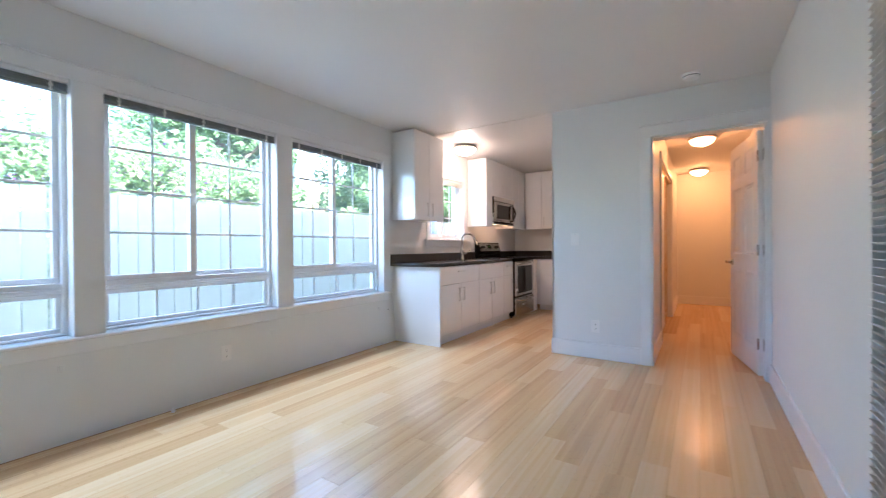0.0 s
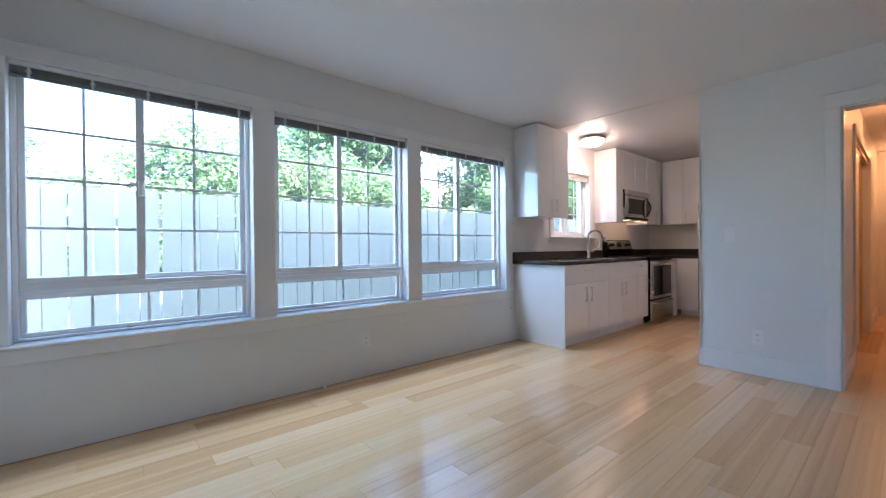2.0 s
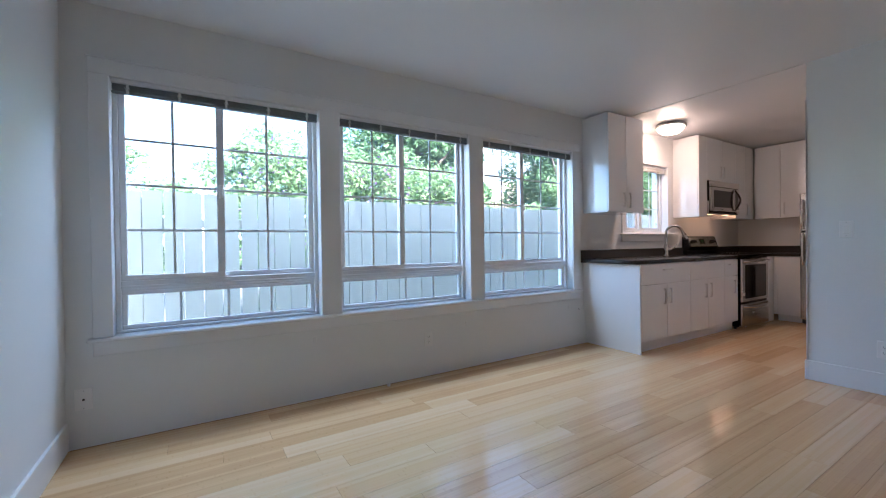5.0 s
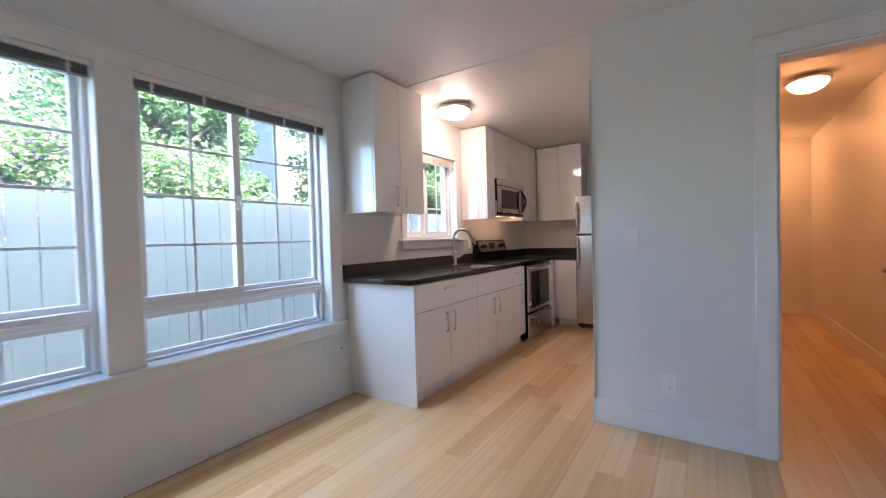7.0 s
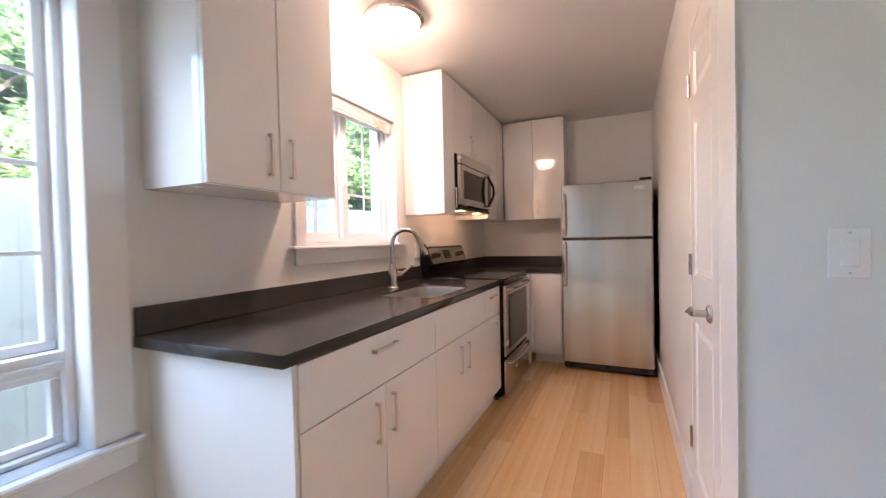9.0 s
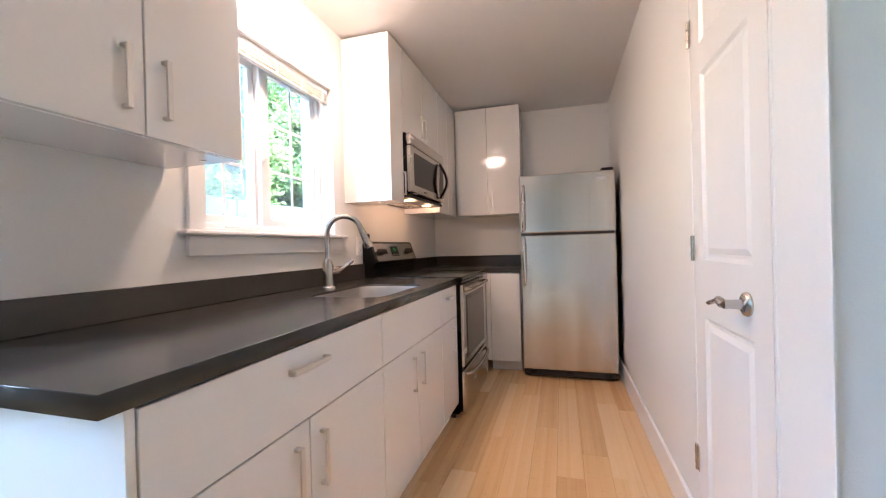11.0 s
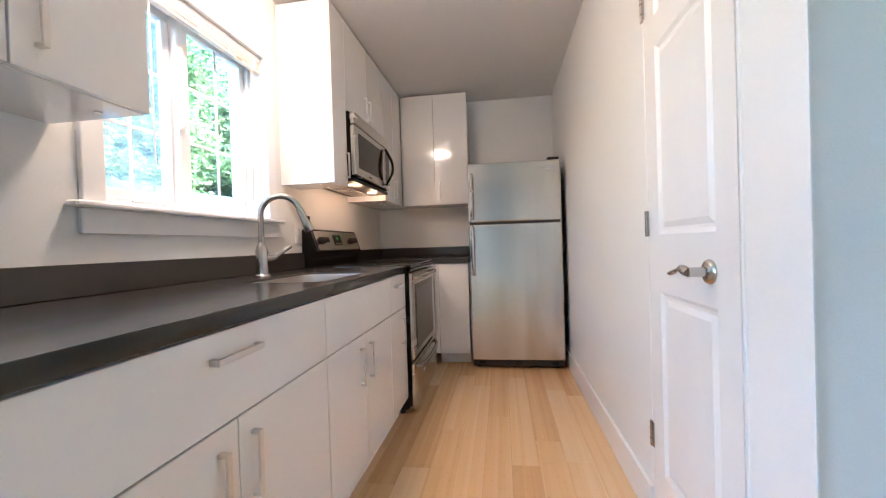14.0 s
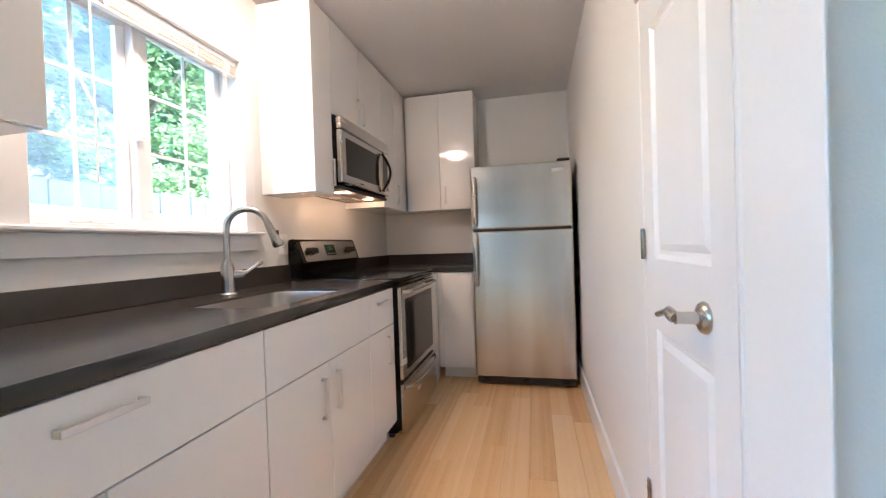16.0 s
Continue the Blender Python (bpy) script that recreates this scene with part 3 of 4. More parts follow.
def pull(parent, place, length, along, out, name="handle"):
    """A slim bar pull: along is the bar's axis, out the way it stands off."""
    x, y, z = place
    bm = bmesh.new()
    h, w, s = length / 2, 0.0075, 0.024

    def add(a0, a1, o0, o1, half):
        if out == "x":
            if along == "z":
                box(x + o0, x + o1, y - half, y + half, z + a0, z + a1, 0.0015, bm)
            else:
                box(x + o0, x + o1, y + a0, y + a1, z - half, z + half, 0.0015, bm)
        else:
            box(x - half, x + half, y - o1, y - o0, z + a0, z + a1, 0.0015, bm)
    add(-h, h, s - 0.008, s, w)
    add(-h, -h + 0.010, 0, s - 0.008, w)
    add(h - 0.010, h, 0, s - 0.008, w)
    return part(name, bm, PULLM, parent, "satin metal bar pull")


def base_unit(y0, y1, doors, drawer_pull, pulls, body_top=0.874):
    cab = thing("base_cabinet", (-2.7, (y0 + y1) / 2, 0), "white high-gloss base cabinet with satin bar pulls", "cabinet", "base cabinets")
    z0, z1, zs = 0.113, 0.868, 0.668
    part("body", box(WX + 0.03, FX - 0.024, y0, y1, z0, body_top), MELA, cab)
    part("toe_kick", box(FX - 0.08, FX - 0.065, y0, y1, 0.0, z0 - 0.002), PLINTH, cab)
    g = 0.0021
    dr = part("drawer_front", box(FX - 0.018, FX, y0 + g, y1 - g, zs + g, z1, 0.0015), GLOSS, cab)
    if drawer_pull:
        pull(dr, (FX, drawer_pull, 0.811), 0.158 if y1 - y0 > 0.5 else 0.13, "y", "x")
    n = len(doors) - 1
    for k in range(n):
        d = part("door", box(FX - 0.018, FX, doors[k] + g, doors[k + 1] - g, z0, zs - g, 0.0015), GLOSS, cab)
        pull(d, (FX, pulls[k], 0.541), 0.155, "z", "x")
    return cab


base_unit(3.712, 4.615, (3.712, 4.160, 4.615), 4.156, (4.098, 4.208))
base_unit(4.615, 5.382, (4.615, 4.992, 5.382), None, (4.930, 5.042), 0.69)
base_unit(5.382, 5.718, (5.382, 5.718), 5.545, (5.618,))
tagged(structure("cabinet_end_panel", box(WX, FX - 0.002, 3.694, 3.711, 0.0, 0.875, 0.001), GLOSS, "white gloss end panel"), kind="structure")


def corner_unit():
    cab = thing("base_cabinet", (-2.5, 7.0, 0), "white high-gloss corner base cabinet beside the refrigerator", "cabinet", "base cabinets")
    part("body", box(WX + 0.03, -2.075, 6.80, KY, 0.09, 0.874), MELA, cab)
    part("toe_kick", box(-2.34, -2.075, 6.83, 6.845, 0, 0.088), PLINTH, cab)
    part("door", box(-2.335, -2.078, 6.78, 6.799, 0.09, 0.868, 0.0015), GLOSS, cab)
    part("filler", box(-2.37, -2.338, 6.782, 6.799, 0.09, 0.868, 0.0015), GLOSS, cab)
    part("filler", box(-2.395, -2.374, 6.515, 6.778, 0.0, 0.868, 0.0015), GLOSS, cab)


corner_unit()


def rounded(x0, x1, y0, y1, r, n=6):
    pts = []
    for cx, cy, a in ((x1 - r, y1 - r, 0), (x0 + r, y1 - r, 90), (x0 + r, y0 + r, 180), (x1 - r, y0 + r, 270)):
        pts += [(cx + r * math.cos(radians(a + 90 * k / n)), cy + r * math.sin(radians(a + 90 * k / n))) for k in range(n + 1)]
    return pts


def slab(outer, hole, z0, z1):
    """A slab with a hole through it."""
    cu = bpy.data.curves.new("slab", "CURVE")
    cu.dimensions, cu.fill_mode, cu.extrude = "2D", "BOTH", (z1 - z0) / 2
    cu.bevel_depth, cu.bevel_resolution = 0.002, 1
    for pts in (outer, hole):
        sp = cu.splines.new("POLY")
        sp.points.add(len(pts) - 1)
        for p, q in zip(sp.points, pts):
            p.co = (*q, 0, 1)
        sp.use_cyclic_u = True
    ob = bpy.data.objects.new("slab", cu)
    me = ob.to_mesh()
    bm = bmesh.new()
    bm.from_mesh(me)
    ob.to_mesh_clear()
    bpy.data.objects.remove(ob)
    bmesh.ops.translate(bm, verts=bm.verts[:], vec=(0, 0, (z0 + z1) / 2))
    return bm


SINK = (-2.80, -2.435, 4.73, 5.285)
top = thing("worktop", (-2.7, 4.7, 0.876), "dark charcoal quartz worktop with a low backsplash", "worktop")
part("slab", slab([(WX, 3.652), (-2.364, 3.652), (-2.364, 5.727), (WX, 5.727)], rounded(*SINK, 0.07), 0.878, 0.912), STONE, top)
part("backsplash", box(WX, WX + 0.02, 3.652, 5.727, 0.9145, 1.012, 0.002), STONE, top)
top2 = thing("worktop", (-2.6, 7.0, 0.876), "dark charcoal quartz worktop in the corner beside the range", "worktop")
part("slab", box(WX, -2.068, 6.758, KY, 0.876, 0.914, 0.002), STONE, top2)
part("slab", box(WX, -2.40, 6.513, 6.7575, 0.876, 0.914, 0.002), STONE, top2)
part("backsplash", box(WX + 0.0205, -2.068, KY - 0.02, KY, 0.9145, 1.012, 0.002), STONE, top2)
part("backsplash", box(WX, WX + 0.02, 6.513, KY, 0.9145, 1.012, 0.002), STONE, top2)


def sink():
    s = thing("sink", (-2.62, 4.97, 0.72), "undermounted stainless steel sink bowl", "sink")
    bm = bmesh.new()
    loops = []
    x0, x1, y0, y1 = SINK
    for inset, z, r in ((0.002, 0.904, 0.07), (0.006, 0.896, 0.068), (0.010, 0.74, 0.066), (0.02, 0.715, 0.06), (0.05, 0.708, 0.05)):
        loops.append([bm.verts.new((p[0], p[1], z)) for p in rounded(x0 + inset, x1 - inset, y0 + inset, y1 - inset, r)])
    for p, q in zip(loops, loops[1:]):
        for k in range(len(p)):
            bm.faces.new((p[k], p[(k + 1) % len(p)], q[(k + 1) % len(p)], q[k]))
    bm.faces.new(loops[-1])
    part("bowl", bm, material("sink_steel", (0.42, 0.41, 0.40), 0.34, metal=1.0, vary=0.06, scale=8), s, "", True)
    part("drain", lathe([(0.045, 0), (0.045, 0.004), (0.03, 0.003), (0.012, 0.008)], (-2.62, 4.97, 0.709)), NICKEL, s, "round strainer", True)


sink()


def faucet():
    x, y, z = -2.885, 5.065, 0.914
    f = thing("faucet", (x, y, z), "brushed nickel pull-down faucet with a high arched spout", "faucet")
    part("base", lathe([(0.036, 0), (0.036, 0.006), (0.029, 0.012), (0.026, 0.06), (0.028, 0.12), (0.020, 0.145), (0.0145, 0.155)], (x, y, z)), NICKEL, f, "", True)
    pts = [(x, y, z + 0.14), (x, y, z + 0.285)]
    r = 0.088
    dx, dy = 0.93, 0.36
    for k in range(1, 15):
        a = math.pi * 0.90 * k / 14
        s = r * (1 - math.cos(a))
        pts.append((x + dx * s, y + dy * s, z + 0.285 + r * math.sin(a)))
    part("spout", tube(pts, 0.0138, 14), NICKEL, f, "", True)
    e = Vector(pts[-1])
    d = (e - Vector(pts[-2])).normalized()
    sh = tube([e, e + d * 0.02, e + d * 0.07, e + d * 0.105, e + d * 0.115], [0.0155, 0.017, 0.020, 0.025, 0.021], 14)
    head = part("spray_head", sh, NICKEL, f, "", True)
    c = e + d * 0.06 + Vector((0.9, 0.36, 0.2)) * 0.017
    part("button", box(c.x - 0.007, c.x + 0.006, c.y - 0.007, c.y + 0.007, c.z - 0.018, c.z + 0.018, 0.004), RUBBER, head, "dark spray button")
    b = Vector((x, y, z + 0.085))
    lever = tube([b, b + Vector((0.02, 0.035, 0.002)), b + Vector((0.028, 0.055, 0.003))], [0.023, 0.024, 0.020], 12)
    tube([b + Vector((0.028, 0.05, 0.0)), b + Vector((0.038, 0.075, 0.012)), b + Vector((0.052, 0.105, 0.032)), b + Vector((0.066, 0.128, 0.050)), b + Vector((0.072, 0.136, 0.052))], [0.012, 0.010, 0.009, 0.011, 0.006], 10, lever)
    part("lever", lever, NICKEL, f, "", True)


faucet()


def wall_unit(y0, y1, z0, z1, doors, pulls, group="wall cabinets", label="white high-gloss wall cabinet with satin bar pulls", pull_z=None):
    cab = thing("wall_cabinet", (-2.88, (y0 + y1) / 2, z0), label, "cabinet", group)
    part("body", box(WX + 0.002, UX - 0.019, y0, y1, z0, z1, 0.001), GLOSS, cab)
    g = 0.0022
    for k in range(len(doors) - 1):
        d = part("door", box(UX - 0.018, UX, doors[k] + g, doors[k + 1] - g, z0 + 0.002, z1 - 0.001, 0.0015), GLOSS, cab)
        if pulls[k]:
            pull(d, (UX, pulls[k], pull_z or z0 + 0.13), 0.155, "z", "x")
    for y in (y0 + 0.05, y1 - 0.05):
        part("cap", lathe([(0.009, 0), (0.009, 0.003)], (-2.82, y, z0 - 0.003), steps=12), PULLM, cab, "small screw cap underneath")
    return cab


wall_unit(3.700, 4.315, 1.413, 2.445, (3.700, 4.0, 4.315), (3.948, 4.050))
wall_unit(5.515, 5.722, 1.410, 2.450, (5.515, 5.722), (5.700,))
wall_unit(5.722, 6.515, 1.888, 2.450, (5.722, 6.118, 6.515), (6.076, 6.160), pull_z=2.01)
wall_unit(6.515, 6.800, 1.410, 2.450, (6.515, 6.800), (6.550,))
wall_unit(6.800, KY, 1.410, 2.450, (6.802, 7.075), (6.84,), label="white high-gloss corner wall cabinet")


def end_wall_unit():
    cab = thing("wall_cabinet", (-2.38, 7.24, 1.39), "white high-gloss wall cabinet above the corner worktop", "cabinet", "wall cabinets")
    part("body", box(UX + 0.002, -2.077, 7.099, KY, 1.412, 2.446, 0.001), GLOSS, cab)
    for a, b in ((-2.69, -2.394), (-2.391, -2.078)):
        d = part("door", box(a, b, 7.08, 7.098, 1.414, 2.445, 0.0015), GLOSS, cab)
        if a > -2.5:
            pull(d, (-2.346, 7.08, 1.54), 0.155, "z", "y")


end_wall_unit()


# ---- appliances ----
def rows_of(n, a, b):
    return [a + (b - a) * k / (n - 1) for k in range(n)]


def bow(x, y0, y1, z, out, sag, n=15):
    """A bowed handle's centre line along y."""
    return [(x + out * (1 - (2 * s - 1) ** 4) ** 0.5 if 0 < s < 1 else x, y0 + (y1 - y0) * s, z - sag * (1 - (2 * s - 1) ** 2)) for s in rows_of(n, 0, 1)]


def electric_range():
    y0, y1 = 5.728, 6.500
    r = thing("range", (-2.65, 6.08, 0), "freestanding electric range in black enamel and stainless steel", "range")
    part("body", box(WX + 0.03, -2.375, y0, y1, 0.03, 0.895, 0.003), BLACK, r)
    for y in (y0 + 0.03, y1 - 0.03):
        for x in (-2.96, -2.42):
            part("foot", lathe([(0.018, 0), (0.018, 0.03)], (x, y, 0), steps=12), RUBBER, r)
    part("cooktop", box(WX + 0.10, -2.335, y0 - 0.002, y1 + 0.002, 0.896, 0.920, 0.006, seg=2), BGLASS, r, "black ceramic glass cooktop")
    for x, y, rad in ((-2.52, 5.90, 0.10), (-2.52, 6.28, 0.075), (-2.80, 5.90, 0.075), (-2.80, 6.28, 0.10)):
        bm = bmesh.new()
        n = 40
        ring = [[bm.verts.new((x + q * math.cos(2 * math.pi * k / n), y + q * math.sin(2 * math.pi * k / n), 0.9205)) for k in range(n)] for q in (rad, rad - 0.004)]
        for k in range(n):
            bm.faces.new((ring[0][k], ring[0][(k + 1) % n], ring[1][(k + 1) % n], ring[1][k]))
        part("burner_ring", bm, STEEL, r, "printed burner ring")
    part("vent_strip", box(-2.38, -2.342, y0 + 0.006, y1 - 0.006, 0.872, 0.894, 0.004), BLACK, r)
    door = part("oven_door", box(-2.374, -2.332, y0 + 0.005, y1 - 0.005, 0.335, 0.868, 0.008, seg=2), STEEL, r, "stainless oven door")
    part("side_trim", box(-2.374, -2.35, y0 + 0.001, y0 + 0.0045, 0.05, 0.868), BLACK, r)
    part("window", box(-2.332, -2.33, y0 + 0.11, y1 - 0.11, 0.40, 0.765, 0.001), SMOKE, door, "dark oven window")
    part("window_border", box(-2.332, -2.331, y0 + 0.085, y1 - 0.085, 0.375, 0.79, 0.001), BLACK, door)
    part("handle", tube(bow(-2.335, y0 + 0.03, y1 - 0.03, 0.835, 0.045, 0.0), 0.0135, 12), STEEL, door, "stainless bar handle", True)
    part("gap_strip", box(-2.374, -2.355, y0 + 0.004, y1 - 0.004, 0.312, 0.333), BLACK, r)
    drawer = part("drawer", box(-2.374, -2.332, y0 + 0.005, y1 - 0.005, 0.024, 0.310, 0.008, seg=2), STEEL, r, "stainless warming drawer")
    part("handle", tube(bow(-2.335, y0 + 0.03, y1 - 0.03, 0.285, 0.04, 0.02), 0.0135, 12), STEEL, drawer, "stainless bar handle", True)
    # back guard, leaning back a little
    def lean(bm):
        for v in bm.verts:
            v.co.x += 0.024 - 0.34 * (v.co.z - 1.025)
        return bm
    profile = [(0.004, 0.90), (0.085, 0.90), (0.082, 0.975), (0.088, 1.002), (0.104, 1.010), (0.108, 1.018), (0.064, 1.148), (0.055, 1.160), (0.038, 1.165), (0.012, 1.160), (0.004, 1.145)]
    bm = bmesh.new()
    ends = [[bm.verts.new((WX + px, y, pz)) for px, pz in profile] for y in (y0, y1)]
    bm.faces.new(ends[0])
    bm.faces.new(ends[1][::-1])
    for k in range(len(profile)):
        j = (k + 1) % len(profile)
        bm.faces.new((ends[0][j], ends[0][k], ends[1][k], ends[1][j]))
    bmesh.ops.recalc_face_normals(bm, faces=bm.faces)
    part("back_guard", bm, BLACK, r)
    face = bmesh.new()
    outline = rounded(y0 + 0.03, y1 - 0.02, 1.024, 1.150, 0.018)
    sheets = [[face.verts.new((x, p[0], p[1])) for p in outline] for x in (WX + 0.079, WX + 0.084)]
    face.faces.new(sheets[0])
    face.faces.new(sheets[1])
    for k in range(len(outline)):
        j = (k + 1) % len(outline)
        face.faces.new((sheets[0][k], sheets[0][j], sheets[1][j], sheets[1][k]))
    bmesh.ops.recalc_face_normals(face, faces=face.faces)
    lean(face)
    fpart = part("control_panel", face, NICKEL, r, "stainless control panel")
    for y in (5.826, 5.881, 6.346, 6.403):
        bm = lathe([(0.021, 0), (0.021, 0.008), (0.017, 0.012), (0.016, 0.026), (0.012, 0.028)], (WX + 0.084, y, 1.092), "X", 18)
        box(WX + 0.108, WX + 0.118, y - 0.004, y + 0.004, 1.074, 1.110, 0.002, bm)
        part("knob", lean(bm), RUBBER, fpart, "black control knob", True)
    part("display", lean(box(WX + 0.0842, WX + 0.0862, 6.03, 6.16, 1.055, 1.128, 0.001)), BGLASS, fpart, "small black display")
    bm = bmesh.new()
    for y in (6.078, 6.090, 6.102):
        for dz in (0.0, 0.011, 0.022):
            box(WX + 0.0863, WX + 0.0868, y, y + 0.007, 1.094 + 0.7 * dz, 1.0965 + 0.7 * dz, 0, bm)
    part("clock_digits", lean(bm), GREEN, fpart, "lit green clock digits")
    bm = bmesh.new()
    for y in rows_of(6, 6.042, 6.142):
        box(WX + 0.0863, WX + 0.0867, y, y + 0.008, 1.064, 1.069, 0, bm)
    part("key_marks", lean(bm), PULLM, fpart)


electric_range()


def microwave():
    y0, y1, z0, z1, xf = 5.726, 6.512, 1.473, 1.884, -2.662
    m = thing("microwave", (-2.84, 6.1, z0), "stainless over-the-range microwave with its cooktop lights on", "microwave")
    part("body", box(WX + 0.004, xf - 0.035, y0, y1, z0, z1, 0.003), BLACK, m)
    door = part("door", box(xf - 0.034, xf, y0 + 0.004, y1 - 0.15, z0 + 0.012, z1 - 0.085, 0.008, seg=2), STEEL, m, "stainless door")
    part("vent_grille", box(xf - 0.034, xf + 0.002, y0 + 0.004, y1 - 0.004, z1 - 0.082, z1 - 0.002, 0.010, seg=2), STEEL, m, "stainless top vent band")
    part("control_panel", box(xf - 0.034, xf, y1 - 0.148, y1 - 0.004, z0 + 0.012, z1 - 0.085, 0.006, seg=2), STEEL, m)
    part("window", box(xf - 0.002, xf + 0.0015, y0 + 0.065, y1 - 0.21, z0 + 0.065, z1 - 0.125, 0.001), SMOKE, door, "dark glass window")
    part("keypad", box(xf - 0.002, xf + 0.0015, y1 - 0.125, y1 - 0.035, z0 + 0.05, z1 - 0.12, 0.001), BGLASS, m, "black keypad")
    n = 20
    pts = [(xf + 0.012 + 0.042 * math.sin(math.pi * s), y1 - 0.165 + 0.05 * math.sin(math.pi * s), z0 + 0.035 + 0.275 * s) for s in rows_of(n, 0, 1)]
    part("handle", tube(pts, 0.011, 12), BLACK, door, "curved black and steel handle", True)
    pts2 = [(p[0] + 0.009, p[1] + 0.004, p[2]) for p in pts]
    part("handle_trim", tube(pts2, 0.0075, 10), STEEL, door, "", True)
    part("underside", box(WX + 0.03, xf - 0.02, y0 + 0.012, y1 - 0.012, z0 - 0.022, z0 - 0.001, 0.006), RUBBER, m, "dark vented underside")
    for y in (y0 + 0.13, y1 - 0.22):
        part("lamp_lens", box(xf - 0.13, xf - 0.075, y, y + 0.06, z0 - 0.026, z0 - 0.0215, 0.001), SPOT, m, "lit cooktop lamp lens")
    for x in rows_of(7, WX + 0.08, xf - 0.17):
        part("filter_slat", box(x, x + 0.012, y0 + 0.05, y1 - 0.05, z0 - 0.0255, z0 - 0.0222), STEEL, m)
    part("name_bar", box(xf + 0.0002, xf + 0.001, y0 + 0.25, y0 + 0.31, z0 + 0.034, z0 + 0.041), RUBBER, door)


microwave()


def refrigerator():
    x0, x1, yf = -2.052, -1.305, 6.635
    f = thing("refrigerator", (-1.68, 7.0, 0), "stainless top-freezer refrigerator with black sides", "refrigerator")
    part("body", box(x0 + 0.006, x1 - 0.004, yf + 0.075, KY - 0.01, 0.03, 1.690, 0.004), BLACK, f)
    part("kick_grille", box(x0 + 0.012, x1 - 0.012, yf + 0.03, yf + 0.074, 0.022, 0.078, 0.004), RUBBER, f, "black kick grille")
    for x in rows_of(3, x0 + 0.06, x1 - 0.10):
        for dz in (0.036, 0.046, 0.056):
            part("grille_slot", box(x, x + 0.05, yf + 0.027, yf + 0.0302, dz, dz + 0.003), BLACK, f)
    for x in (x0 + 0.05, x1 - 0.05):
        part("roller", lathe([(0.02, -0.012), (0.02, 0.012)], (x, yf + 0.09, 0.02), "X", 14), RUBBER, f)
    low = part("lower_door", box(x0, x1, yf, yf + 0.07, 0.078, 1.190, 0.012, seg=3), FSTEEL, f, "stainless lower door")
    up = part("freezer_door", box(x0, x1, yf, yf + 0.07, 1.206, 1.688, 0.012, seg=3), FSTEEL, f, "stainless freezer door")
    part("door_seal", box(x0 + 0.01, x1 - 0.01, yf + 0.012, yf + 0.072, 1.1905, 1.2055), RUBBER, f)
    part("hinge_cover", box(x1 - 0.10, x1 - 0.006, yf + 0.02, yf + 0.12, 1.6905, 1.712, 0.008), RUBBER, f, "black hinge cover")
    part("badge", box(x1 - 0.142, x1 - 0.058, yf - 0.003, yf + 0.0005, 1.610, 1.637, 0.001), PULLM, up, "small metal badge")

    def grip(z0, z1):
        return [(x0 + 0.035, yf + 0.004 - 0.052 * (1 - (2 * s - 1) ** 6), z0 + (z1 - z0) * s) for s in rows_of(19, 0, 1)]
    part("handle", tube(grip(1.222, 1.60), 0.0145, 12), STEEL, up, "bowed stainless handle", True)
    part("handle", tube(grip(0.78, 1.172), 0.0145, 12), STEEL, low, "bowed stainless handle", True)
    part("key_hole", lathe([(0.006, 0), (0.006, 0.002)], (x1 - 0.065, yf + 0.0005, 0.81), "Y", 10), RUBBER, low)


refrigerator()


# ---- doors ----
def panel_leaf(w, h, cols, rows, t=0.035):
    """A moulded panel door leaf: hinge edge at the origin, along +x, its faces at y 0 and t. rows: panels as (z0, z1)."""
    bm = bmesh.new()
    stile = 0.105 if cols == 2 else 0.095
    pw = (w - stile * (cols + 1)) / cols
    xs = [stile + k * (pw + stile) for k in range(cols)]
    for k in range(cols + 1):
        x = k * (pw + stile)
        box(x, x + stile, 0, t, 0, h, 0.0, bm)
    for x in xs:
        z = 0
        for a, b in rows:
            box(x, x + pw, 0, t, z, a, 0.0, bm)
            z = b
        box(x, x + pw, 0, t, z, h, 0.0, bm)
        for a, b in rows:
            for y, s in ((0, 1), (t, -1)):
                loops = []
                for inset, depth in ((0, 0), (0.012, 0.009), (0.022, 0.010), (0.040, 0.003)):
                    loops.append([bm.verts.new((px, y + s * depth, pz)) for px, pz in ((x + inset, a + inset), (x + pw - inset, a + inset), (x + pw - inset, b - inset), (x + inset, b - inset))])
                for p, q in zip(loops, loops[1:]):
                    for k in range(4):
                        bm.faces.new((p[k], p[(k + 1) % 4], q[(k + 1) % 4], q[k]))
                bm.faces.new(loops[-1])
    bmesh.ops.recalc_face_normals(bm, faces=bm.faces[:])
    return bm


def lever_set(parent, x, z, y, s, way):
    """A lever handle on the face at y, standing off by s; way: +1 or -1 along x."""
    bm = lathe([(0.031, 0), (0.032, 0.004), (0.029, 0.010), (0.020, 0.014)], (x, y, z), "Y", 24) if s > 0 else lathe([(0.020, -0.014), (0.029, -0.010), (0.032, -0.004), (0.031, 0)], (x, y, z), "Y", 24)
    h = part("door_handle", bm, NICKEL, parent, "brushed nickel lever handle", True)
    c = Vector((x, y, z))
    neck = tube([c + Vector((0, s * 0.010, 0)), c + Vector((0, s * 0.045, 0)), c + Vector((0, s * 0.055, 0))], [0.013, 0.0115, 0.013], 14)
    p = [c + Vector((way * 0.105 * k / 8, s * (0.055 + 0.004 * math.sin(k)), 0.010 * math.sin(math.pi * k / 8 * 1.5))) for k in range(9)]
    tube(p, [0.0125, 0.012, 0.010, 0.009, 0.0085, 0.0085, 0.009, 0.009, 0.005], 12, neck, 0.7)
    part("lever", neck, NICKEL, h, "", True)


